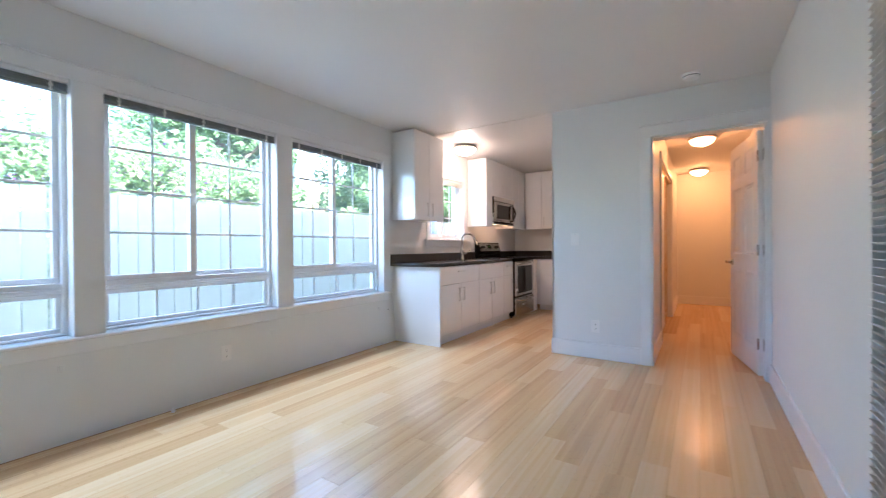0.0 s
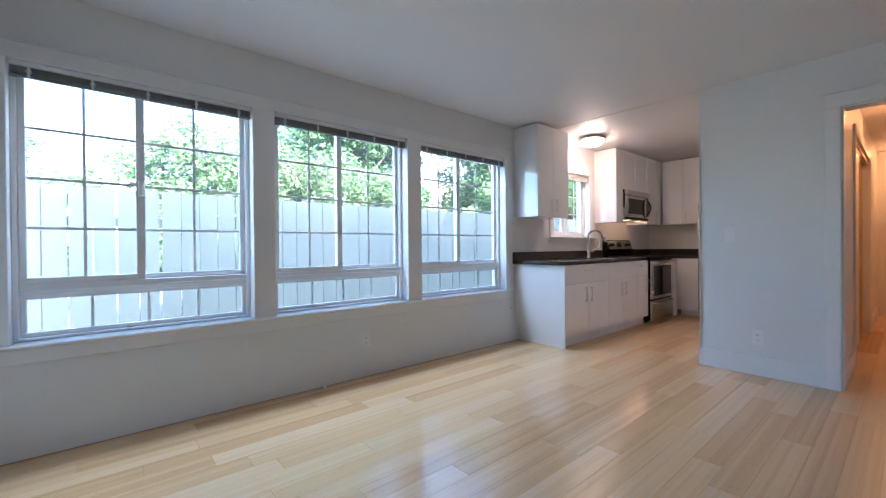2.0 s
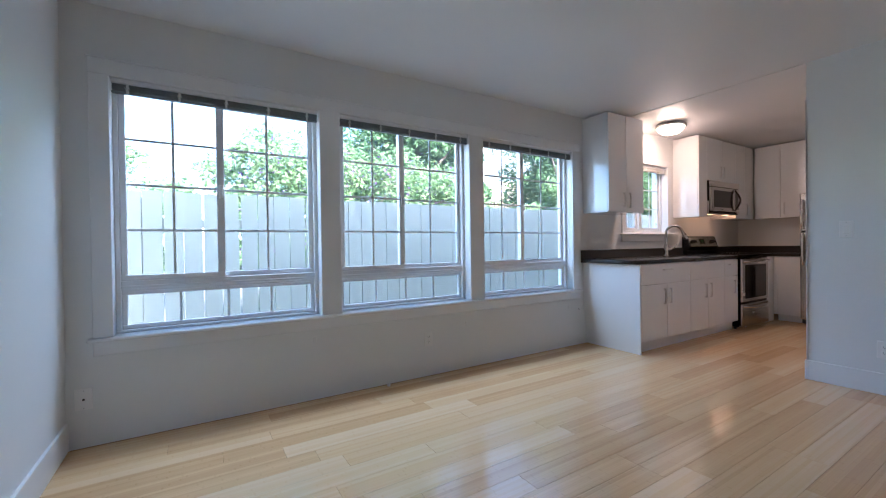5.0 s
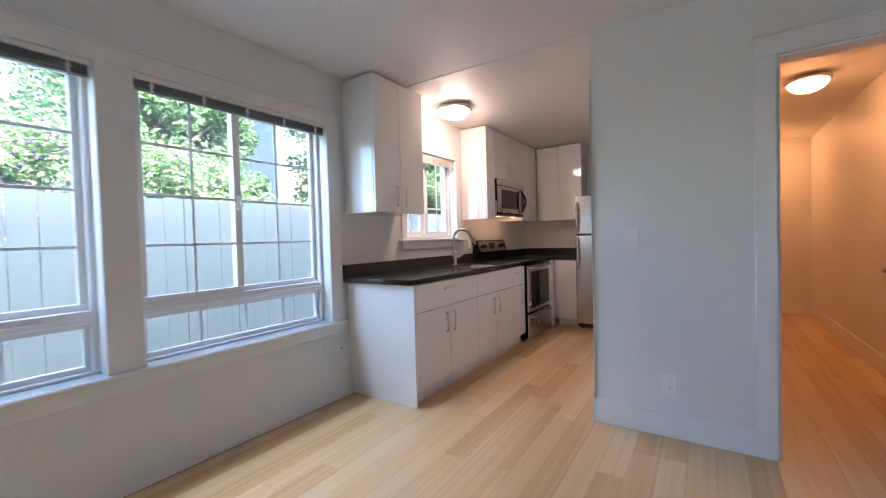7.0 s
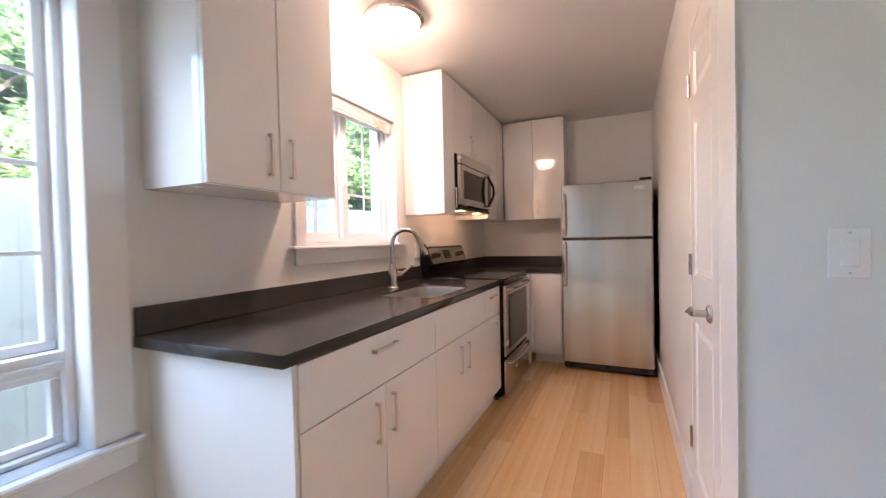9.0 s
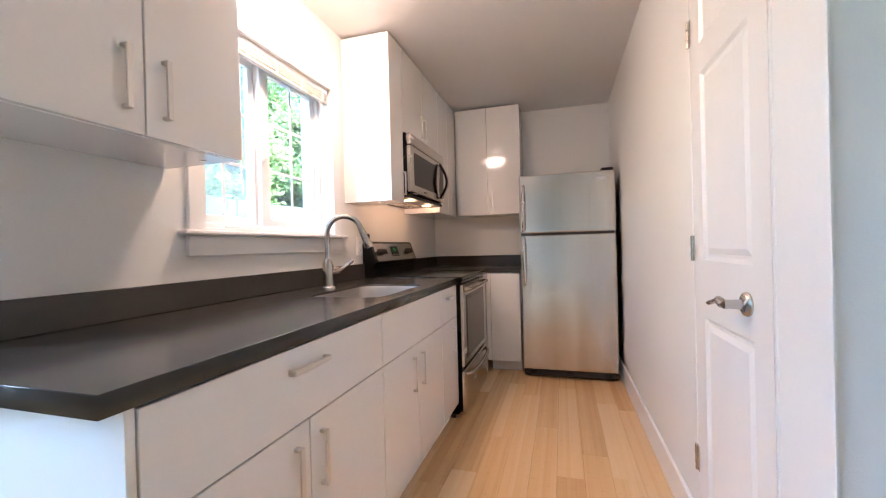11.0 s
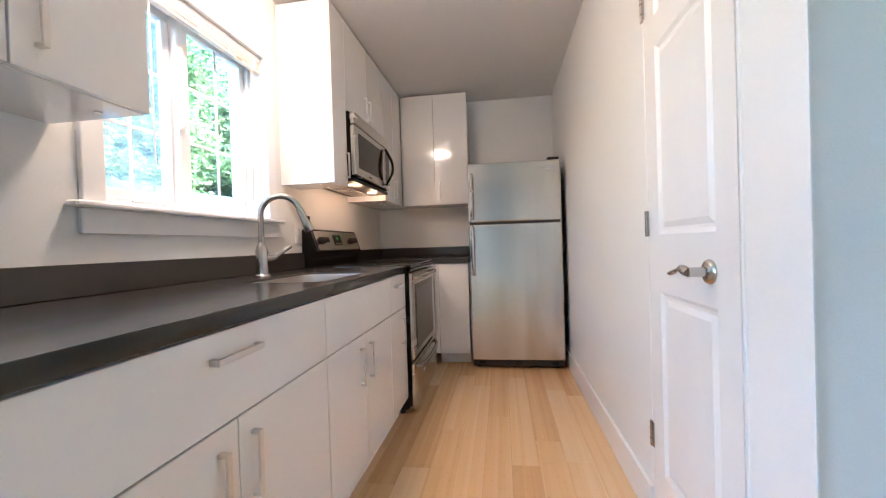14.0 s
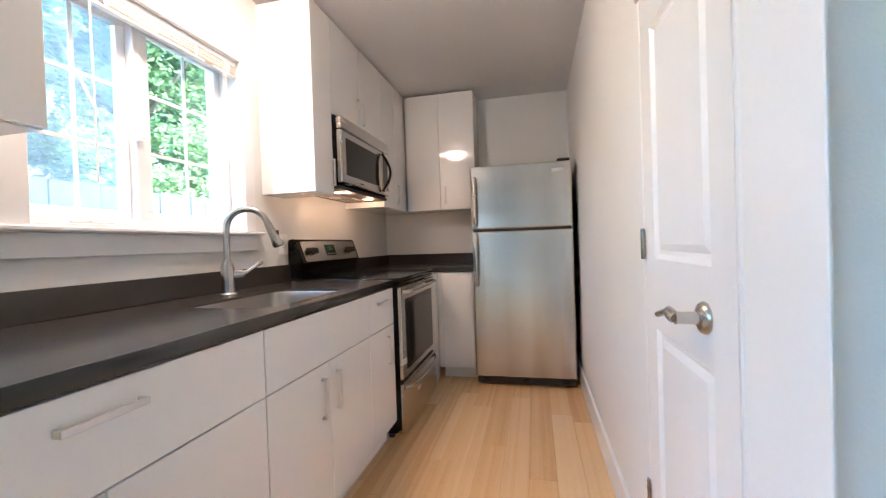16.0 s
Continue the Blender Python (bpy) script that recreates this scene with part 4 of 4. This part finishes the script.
def hinge(parent, y, z, name="hinge"):
    bm = tube([(-0.004, y, z - 0.045), (-0.004, y, z + 0.045)], 0.0065, 10)
    box(-0.018, 0.018, y - 0.0012, y + 0.0012, z - 0.044, z + 0.044, 0, bm)
    for dz in (-0.018, 0.018):
        box(-0.0112, 0.0032, y - 0.0075, y + 0.0075, z + dz - 0.0008, z + dz + 0.0008, 0, bm)
    return part(name, bm, NICKEL, parent, "brushed steel hinge")


SIX = [(0.22, 0.86), (1.00, 1.62), (1.72, 1.92)]
hall = thing("door_1", (0, 0, 0), "white six-panel interior door standing open into the hall", "door", "", "structure")
hall_leaf = part("leaf", panel_leaf(0.80, 2.03, 2, SIX), DOORP, hall)
lever_set(hall, 0.735, 0.915, 0.035, 1, -1)
lever_set(hall, 0.735, 0.915, 0.0, -1, -1)
for z in (0.26, 1.04, 1.82):
    hinge(hall, 0.036, z)
hall.matrix_basis = pose(0.452, 4.255, 0.012, 0, 0, 100.2)

clo = thing("door_2", (0, 0, 0), "white narrow panel closet door, closed, with a nickel lever", "door", "", "structure")
clo_leaf = part("leaf", panel_leaf(0.55, 2.04, 1, [(0.22, 0.845), (1.036, 1.66), (1.76, 1.945)]), DOORP, clo)
lever_set(clo, 0.425, 0.935, 0.0, -1, -1)
for z in (0.325, 1.075, 1.835):
    hinge(clo, -0.004, z)
clo.matrix_basis = pose(KX - 0.003, 4.870, 0.012, 0, 0, -90)


def sliding_door(y0, y1, x, label):
    d = thing("sliding_door", (x, (y0 + y1) / 2, 0.012), label, "door", "hall closet doors")
    part("panel", box(x - 0.006, x + 0.006, y0 + 0.03, y1 - 0.03, 0.045, 2.005), DOORP, d, "pale panel")
    for a, b, c, e in ((y0, y0 + 0.03, 0.014, 2.035), (y1 - 0.03, y1, 0.014, 2.035), (y0 + 0.03, y1 - 0.03, 0.014, 0.045), (y0 + 0.03, y1 - 0.03, 2.005, 2.035)):
        part("frame_rail", box(x - 0.014, x + 0.014, a, b, c, e, 0.003), BRASS, d, "brass coloured frame")


sliding_door(5.16, 6.16, HL - 0.03, "brass framed sliding closet door in the hall")
sliding_door(6.10, 7.09, HL - 0.07, "brass framed sliding closet door in the hall")
structure("closet_track", box(HL - 0.10, HL - 0.005, 5.152, 7.098, 2.036, 2.068, 0.002), BRASS)


def blind_opening():
    """White mini blind down in the right wall; an added backing blackens its gaps."""
    y0, y1 = 0.915, 1.914
    d = thing("blind_backing", (RX + 0.06, 1.41, 0.05), "matt dark backing behind a lowered white mini blind", "door", "", "structure")
    part("leaf", box(RX + 0.07, RX + 0.115, 0.902, 1.917, 0.041, 2.069), MATTD, d)
    bl = thing("mini_blind", (RX + 0.012, 1.41, 0.1), "white mini blind lowered over the dark backing", "blind")
    part("head_rail", box(RX - 0.012, RX + 0.022, y0, y1, 2.03, 2.066, 0.003), PLASTIC, bl)
    z = 2.015
    while z > 0.10:
        sl = box(RX - 0.010, RX + 0.014, y0 + 0.004, y1 - 0.001, z - 0.0009, z + 0.0009)
        bmesh.ops.rotate(sl, verts=sl.verts[:], cent=(RX + 0.002, 1.4, z), matrix=Matrix.Rotation(radians(14), 3, "Y"))
        part("slat", sl, PLASTIC, bl)
        z -= 0.0262
    part("bottom_rail", box(RX - 0.010, RX + 0.018, y0 + 0.002, y1 - 0.002, 0.075, 0.094, 0.003), PLASTIC, bl)


blind_opening()


# ---- lamps and fittings ----
def dome_lamp(x, y, z, bowl, r=0.165, label=""):
    d = thing("ceiling_lamp", (x, y, z), label, "ceiling lamp", "dome lamps")
    part("rim", lathe([(r * 0.78, -0.002), (r * 0.92, -0.004), (r, -0.022), (r * 0.99, -0.036), (r * 0.86, -0.044), (r * 0.84, -0.030)], (x, y, z), steps=48), NICKEL, d, "brushed nickel rim", True)
    prof = [(r * 0.85 * math.cos(a), -0.040 - 0.085 * math.sin(a)) for a in rows_of(10, 0.0, 1.50)]
    b = part("bowl", lathe(prof, (x, y, z), steps=48), bowl, d, "lit frosted glass bowl", True)
    b.visible_shadow = False
    part("finial", lathe([(0.004, -0.122), (0.010, -0.126), (0.012, -0.134), (0.005, -0.142)], (x, y, z), steps=16), NICKEL, d, "", True)


dome_lamp(-2.665, 4.79, KZ, BOWL, 0.165, "lit dome ceiling lamp with a nickel rim in the kitchen")
dome_lamp(0.04, 5.89, HZ, HBOWL, 0.155, "lit warm dome ceiling lamp in the hall")
dome_lamp(0.0, 8.36, HZ, HBOWL, 0.155, "lit warm dome ceiling lamp at the hall's end")


def smoke_alarm():
    d = thing("smoke_alarm", (-0.04, 3.84, CZ), "round white smoke alarm on the ceiling", "smoke alarm")
    part("base", lathe([(0.068, 0), (0.068, -0.012), (0.062, -0.014)], (-0.04, 3.84, CZ), steps=40), PLASTIC, d, "", True)
    part("cover", lathe([(0.060, -0.0145), (0.060, -0.026), (0.050, -0.038), (0.020, -0.042)], (-0.04, 3.84, CZ), steps=40), PLASTIC, d, "", True)
    part("vent_ring", lathe([(0.0585, -0.016), (0.0608, -0.018), (0.0608, -0.023), (0.0585, -0.025)], (-0.04, 3.84, CZ), steps=40), SLAT, d)


smoke_alarm()


def plate(face, a, z, kind, w=0.078, h=0.122):
    """A wall plate on the partition (face y) or on the window wall (face x)."""
    def bx(a0, a1, o0, o1, z0, z1, b=0.0, bm=None):
        if face == "y":
            return box(a + a0, a + a1, PY - o1, PY - o0, z + z0, z + z1, b, bm)
        return box(WX + off + o0, WX + off + o1, a + a0, a + a1, z + z0, z + z1, b, bm)
    off = LEAN * (1 - z / LEAN_Z) if face == "x" and z < LEAN_Z else 0.0
    base = (a, PY, z) if face == "y" else (WX + off, a, z)
    if kind == "switch":
        d = thing("light_switch", base, "white rocker light switch on the wall", "light switch")
        part("plate", bx(-w / 2, w / 2, 0, 0.006, -h / 2, h / 2, 0.002), PLASTIC, d)
        part("rocker", bx(-0.017, 0.017, 0.006, 0.010, -0.033, 0.033, 0.002), PLASTIC, d)
        for s in (-0.048, 0.048):
            part("screw", bx(-0.003, 0.003, 0.006, 0.0072, s - 0.003, s + 0.003, 0.001), PULLM, d)
    elif kind == "jack":
        d = thing("cable_outlet", base, "white wall plate with a dark cable jack", "cable outlet")
        part("plate", bx(-w / 2, w / 2, 0, 0.006, -h / 2, h / 2, 0.002), PLASTIC, d)
        part("jack", lathe([(0.0055, 0.006), (0.0055, 0.012), (0.003, 0.014)], (base[0], a, z), "X", 12), RUBBER, d, "dark round jack")
        for s in (-0.048, 0.048):
            part("screw", bx(-0.003, 0.003, 0.006, 0.0072, s - 0.003, s + 0.003, 0.001), PULLM, d)
    else:
        d = thing("power_outlet", base, "white duplex power outlet on the wall", "power outlet", "power outlets")
        part("plate", bx(-w / 2, w / 2, 0, 0.006, -h / 2, h / 2, 0.002), PLASTIC, d)
        for s in (-0.021, 0.021):
            r = part("receptacle", bx(-0.0165, 0.0165, 0.006, 0.0085, s - 0.0145, s + 0.0145, 0.002), PLASTIC, d)
            for q in (-0.006, 0.006):
                part("slot", bx(q - 0.001, q + 0.001, 0.0085, 0.0088, s - 0.002, s + 0.007), RUBBER, r)
            part("slot", bx(-0.002, 0.002, 0.0085, 0.0088, s - 0.010, s - 0.006), RUBBER, r)


plate("y", -1.038, 1.163, "switch")
plate("y", -0.847, 0.312, "outlet")
plate("x", 1.712, 0.300, "outlet")
plate("x", -0.478, 0.262, "jack")
plate("x", 5.69, 1.135, "outlet")
for y, z in ((0.78, 0.42), (2.11, 0.385), (3.45, 0.41)):
    tagged(mesh_object("wall_clip", box(WX, WX + LEAN * (1 - z / LEAN_Z) + 0.004, y - 0.012, y + 0.012, z - 0.020, z + 0.020, 0.002), WALL), "small painted-over clip on the wall below the window", "wall clip", "painted clips")
tagged(mesh_object("cable_stub", tube([(WX, 3.60, 0.375), (WX + 0.018, 3.60, 0.374), (WX + 0.022, 3.602, 0.368)], 0.004, 8), RUBBER), "small dark cable stub out of the wall", "cable")
tagged(mesh_object("chip", lathe([(0.012, 0), (0.012, 0.02), (0.006, 0.03)], (-2.96, 1.32, -0.001), steps=12), PLASTIC, True), "tiny white chip lying by the wall", "debris")


# ---- outdoors ----
def ground():
    bm = bmesh.new()
    bmesh.ops.create_grid(bm, x_segments=2, y_segments=2, size=300)
    bmesh.ops.translate(bm, verts=bm.verts[:], vec=(0, 0, -0.22))
    return bm


structure("ground", ground(), SOIL)

FNX, FNZ, PITCH = -4.85, 1.645, 0.168


def fence():
    f = thing("fence", (FNX, 3.0, -0.22), "tall pale painted board fence close outside the windows", "fence")
    meshes = []
    for k in range(6):
        gap = (0.0015, 0.0025, 0.004, 0.007, 0.010, 0.013)[k]
        bm = box(-0.009, 0.009, -PITCH / 2 + gap / 2, PITCH / 2 - gap / 2, 0, 1)
        me = bpy.data.meshes.new("board")
        bm.to_mesh(me)
        bm.free()
        me.materials.append(FENCE)
        meshes.append(me)
    rng = random.Random(3)
    for k in range(-33, 80):
        y = -0.292 + PITCH * k
        b = new("board", meshes[rng.choice((3, 4, 4, 5) if y < 1.1 else (0, 1, 1, 2, 3))])
        b.parent = f
        b.location = (rng.uniform(-0.004, 0.004), y - 3.0 + rng.uniform(-0.002, 0.002), 0.03)
        b.scale = (1, 1, FNZ + 0.22 - 0.03 + rng.uniform(-0.008, 0.008))
        b.rotation_euler = (radians(rng.uniform(-0.2, 0.2)), 0, 0)
    for z in (0.25, 1.30):
        part("rail", box(FNX - 0.055, FNX - 0.014, -6.2, 13.2, z, z + 0.085, 0.003), FENCE, f)
    for k in range(9):
        y = -5.0 + 2.3 * k
        part("post", box(FNX - 0.15, FNX - 0.058, y, y + 0.09, -0.22 + 0.22, FNZ - 0.05, 0.004), FENCE, f)


fence()


def leaves(count, size, cloud, rng):
    """Many small folded leaves; cloud() gives a place, or None for a gap."""
    verts, faces = [], []
    made = 0
    while made < count:
        c = cloud()
        if c is None:
            continue
        made += 1
        a = Vector((rng.gauss(0, 1), rng.gauss(0, 1), rng.gauss(0, 0.6))).normalized()
        s = a.cross(Vector((rng.gauss(0, 1), rng.gauss(0, 1), rng.gauss(0, 1)))).normalized()
        u = a.cross(s)
        l = size * rng.uniform(0.6, 1.3)
        k = len(verts)
        verts += [c - a * l, c + s * l * 0.45 + u * l * 0.12, c + a * l, c - s * l * 0.45 + u * l * 0.12]
        faces += [(k, k + 1, k + 2), (k, k + 2, k + 3)]
    me = bpy.data.meshes.new("leaves")
    me.from_pydata(verts, [], faces)
    me.update()
    return me


def plant(name, base, height, radius, count, size, mat, label, category, seed, trunk=0.05, blossom=0, low=0.25, shape=1.0):
    """A trunk with limbs that fork, and leaf clumps round the limbs' ends."""
    rng = random.Random(seed)
    p = thing(name, base, label, category)
    b = Vector(base)
    bm = bmesh.new()
    lean = Vector((rng.uniform(-0.15, 0.15), rng.uniform(-0.15, 0.15), 1)) * height * 0.75
    stem = [b + lean * s + Vector((math.sin(s * 5 + seed), math.cos(s * 4 + seed), 0)) * 0.05 * height * s for s in rows_of(8, 0, 1)]
    tube(stem, [trunk * (1 - 0.75 * s) for s in rows_of(8, 0, 1)], 8, bm)
    clumps = []
    for k in range(22):
        s = low + (1 - low) * (k + rng.random()) / 22
        at = stem[min(7, int(s * 7))]
        a = k * 2.4 + rng.uniform(-0.4, 0.4)
        reach = radius * rng.uniform(0.45, 1.0) * (1 - 0.45 * shape * max(0, s - 0.5))
        tip = at + Vector((math.cos(a) * reach, math.sin(a) * reach, height * rng.uniform(0.02, 0.24)))
        mid = (at + tip) / 2 + Vector((0, 0, 0.06 * height * rng.uniform(-0.5, 1)))
        tube([at, mid, tip], [trunk * 0.4, trunk * 0.22, trunk * 0.08], 6, bm)
        for j in range(4):
            clumps.append((at.lerp(tip, rng.uniform(0.45, 1.05)) + Vector((rng.gauss(0, 0.12), rng.gauss(0, 0.12), rng.gauss(0, 0.12))) * radius, radius * rng.uniform(0.13, 0.30)))
    part("trunk", bm, BARK, p, "", True)

    def cloud():
        c, r = rng.choice(clumps)
        v = Vector((rng.gauss(0, 1), rng.gauss(0, 1), rng.gauss(0, 0.8)))
        return c + v.normalized() * r * rng.random() ** 0.4

    def crown(nm, n, sz, m):
        me = leaves(n, sz, cloud, rng)
        me.materials.append(m)
        me.transform(Matrix.Translation(-b))
        ob = new(nm, me)
        ob.parent = p
        ob["kind"] = "stuff"
    crown("crown", count, size, mat)
    if blossom:
        crown("blossom", blossom, size * 0.7, PETAL)


G = -0.22
for k, (y, x, h, r, m, fl) in enumerate(((-1.4, -9.5, 3.6, 1.5, LEAF2, 0), (1.1, -6.6, 3.3, 1.2, LEAF2, 1500), (2.7, -6.4, 3.5, 1.3, LEAF2, 1900), (4.1, -6.4, 3.4, 1.0, LEAF2, 1300), (6.0, -6.5, 2.25, 0.9, LEAF2, 150), (7.8, -6.4, 3.4, 1.2, LEAF2, 0), (9.6, -6.8, 3.6, 1.4, LEAF2, 0))):
    plant("shrub", (x, y, G), h, r, 17000, 0.044, m, "tall leafy shrub with small blossoms behind the fence" if fl else "tall leafy shrub behind the fence", "shrub", 11 + k, 0.045, fl)
for k, (y, x, h, r) in enumerate(((4.6, -9.5, 7.5, 2.4), (8.7, -7.7, 6.0, 1.7), (4.5, -8.0, 5.4, 1.6), (10.5, -9.0, 7.5, 2.6), (13.5, -8.0, 7.0, 2.6), (10.2, -5.9, 5.0, 1.6))):
    plant("tree", (x, y, G), h, r, 26000, 0.066, LEAF, "leafy green tree behind the fence", "tree", 41 + k, 0.13)


def neighbour_house():
    h = thing("house", (-16.0, 14.0, G), "grey sided neighbouring house behind the shrubs", "house")
    part("wall", box(-19, -14.0, 10.7, 18.0, G, 6.4), SIDING, h)
    for k in range(33):
        z = G + 0.2 * k
        part("siding_board", box(-13.998, -13.972, 10.7, 18.0, z, z + 0.186), SIDING, h)
    part("corner_board", box(-14.02, -13.95, 10.62, 10.76, G, 6.4), TRIM, h, "pale corner board")
    bm = bmesh.new()
    v = [bm.verts.new(q) for q in ((-13.4, 10.2, 6.3), (-16.5, 10.2, 8.4), (-19.6, 10.2, 6.3), (-13.4, 18.6, 6.3), (-16.5, 18.6, 8.4), (-19.6, 18.6, 6.3))]
    for f in ((0, 3, 4, 1), (1, 4, 5, 2), (0, 1, 2), (3, 5, 4), (0, 2, 5, 3)):
        bm.faces.new([v[k] for k in f])
    part("roof", bm, ROOF, h)
    part("fascia", box(-13.42, -13.34, 10.2, 18.6, 6.15, 6.36), STUCCO, h)
    win = part("window", box(-13.971, -13.92, 11.6, 12.75, 4.15, 5.5), TRIM, h, "white framed window with louvres")
    for k in range(9):
        z = 4.24 + 0.135 * k
        part("louvre", box(-13.918, -13.90, 11.70, 12.65, z, z + 0.09), SIDING, win)
    part("lower_wall", box(-13.971, -13.93, 10.77, 18.0, G, 3.9), STUCCO, h, "tan painted lower storey")


neighbour_house()


# ---- floor planks ----
def planks():
    fl = bpy.data.objects["floor"]
    w, t = 0.127, 0.012
    cache = {}

    def plank_mesh(a, l):
        key = (round(a, 3), round(l, 3))
        if key not in cache:
            bm = bmesh.new()
            g, c = 0.00025, 0.0006
            x0, x1, y0, y1 = g, a - g, g, l - g
            lo = [bm.verts.new(p) for p in ((x0, y0, -t), (x1, y0, -t), (x1, y1, -t), (x0, y1, -t))]
            md = [bm.verts.new(p) for p in ((x0, y0, -c), (x1, y0, -c), (x1, y1, -c), (x0, y1, -c))]
            hi = [bm.verts.new(p) for p in ((x0 + c, y0 + c, 0), (x1 - c, y0 + c, 0), (x1 - c, y1 - c, 0), (x0 + c, y1 - c, 0))]
            for p, q in ((lo, md), (md, hi)):
                for k in range(4):
                    bm.faces.new((p[k], p[(k + 1) % 4], q[(k + 1) % 4], q[k]))
            bm.faces.new(hi)
            me = bpy.data.meshes.new("plank")
            bm.to_mesh(me)
            bm.free()
            me.materials.append(BAMBOO)
            cache[key] = me
        return cache[key]
    rng = random.Random(5)
    x = WX + 0.005
    while x < HR - 0.001:
        a = min(w, HR - x)
        mid = x + a / 2
        y_end = KY if mid < KX else HY
        y = BY - rng.choice((0.0, 0.25, 0.5, 0.75, 1.0, 1.2))
        while y < y_end:
            l = rng.choice((0.92, 1.22, 1.22, 1.5))
            y0, y1 = max(y, BY), min(y + l, y_end)
            if y1 - y0 > 0.02:
                ob = new("plank", plank_mesh(a, round(y1 - y0, 2)))
                ob.parent = fl
                ob.location = (x, y0, 0)
            y += l
        x += w


planks()
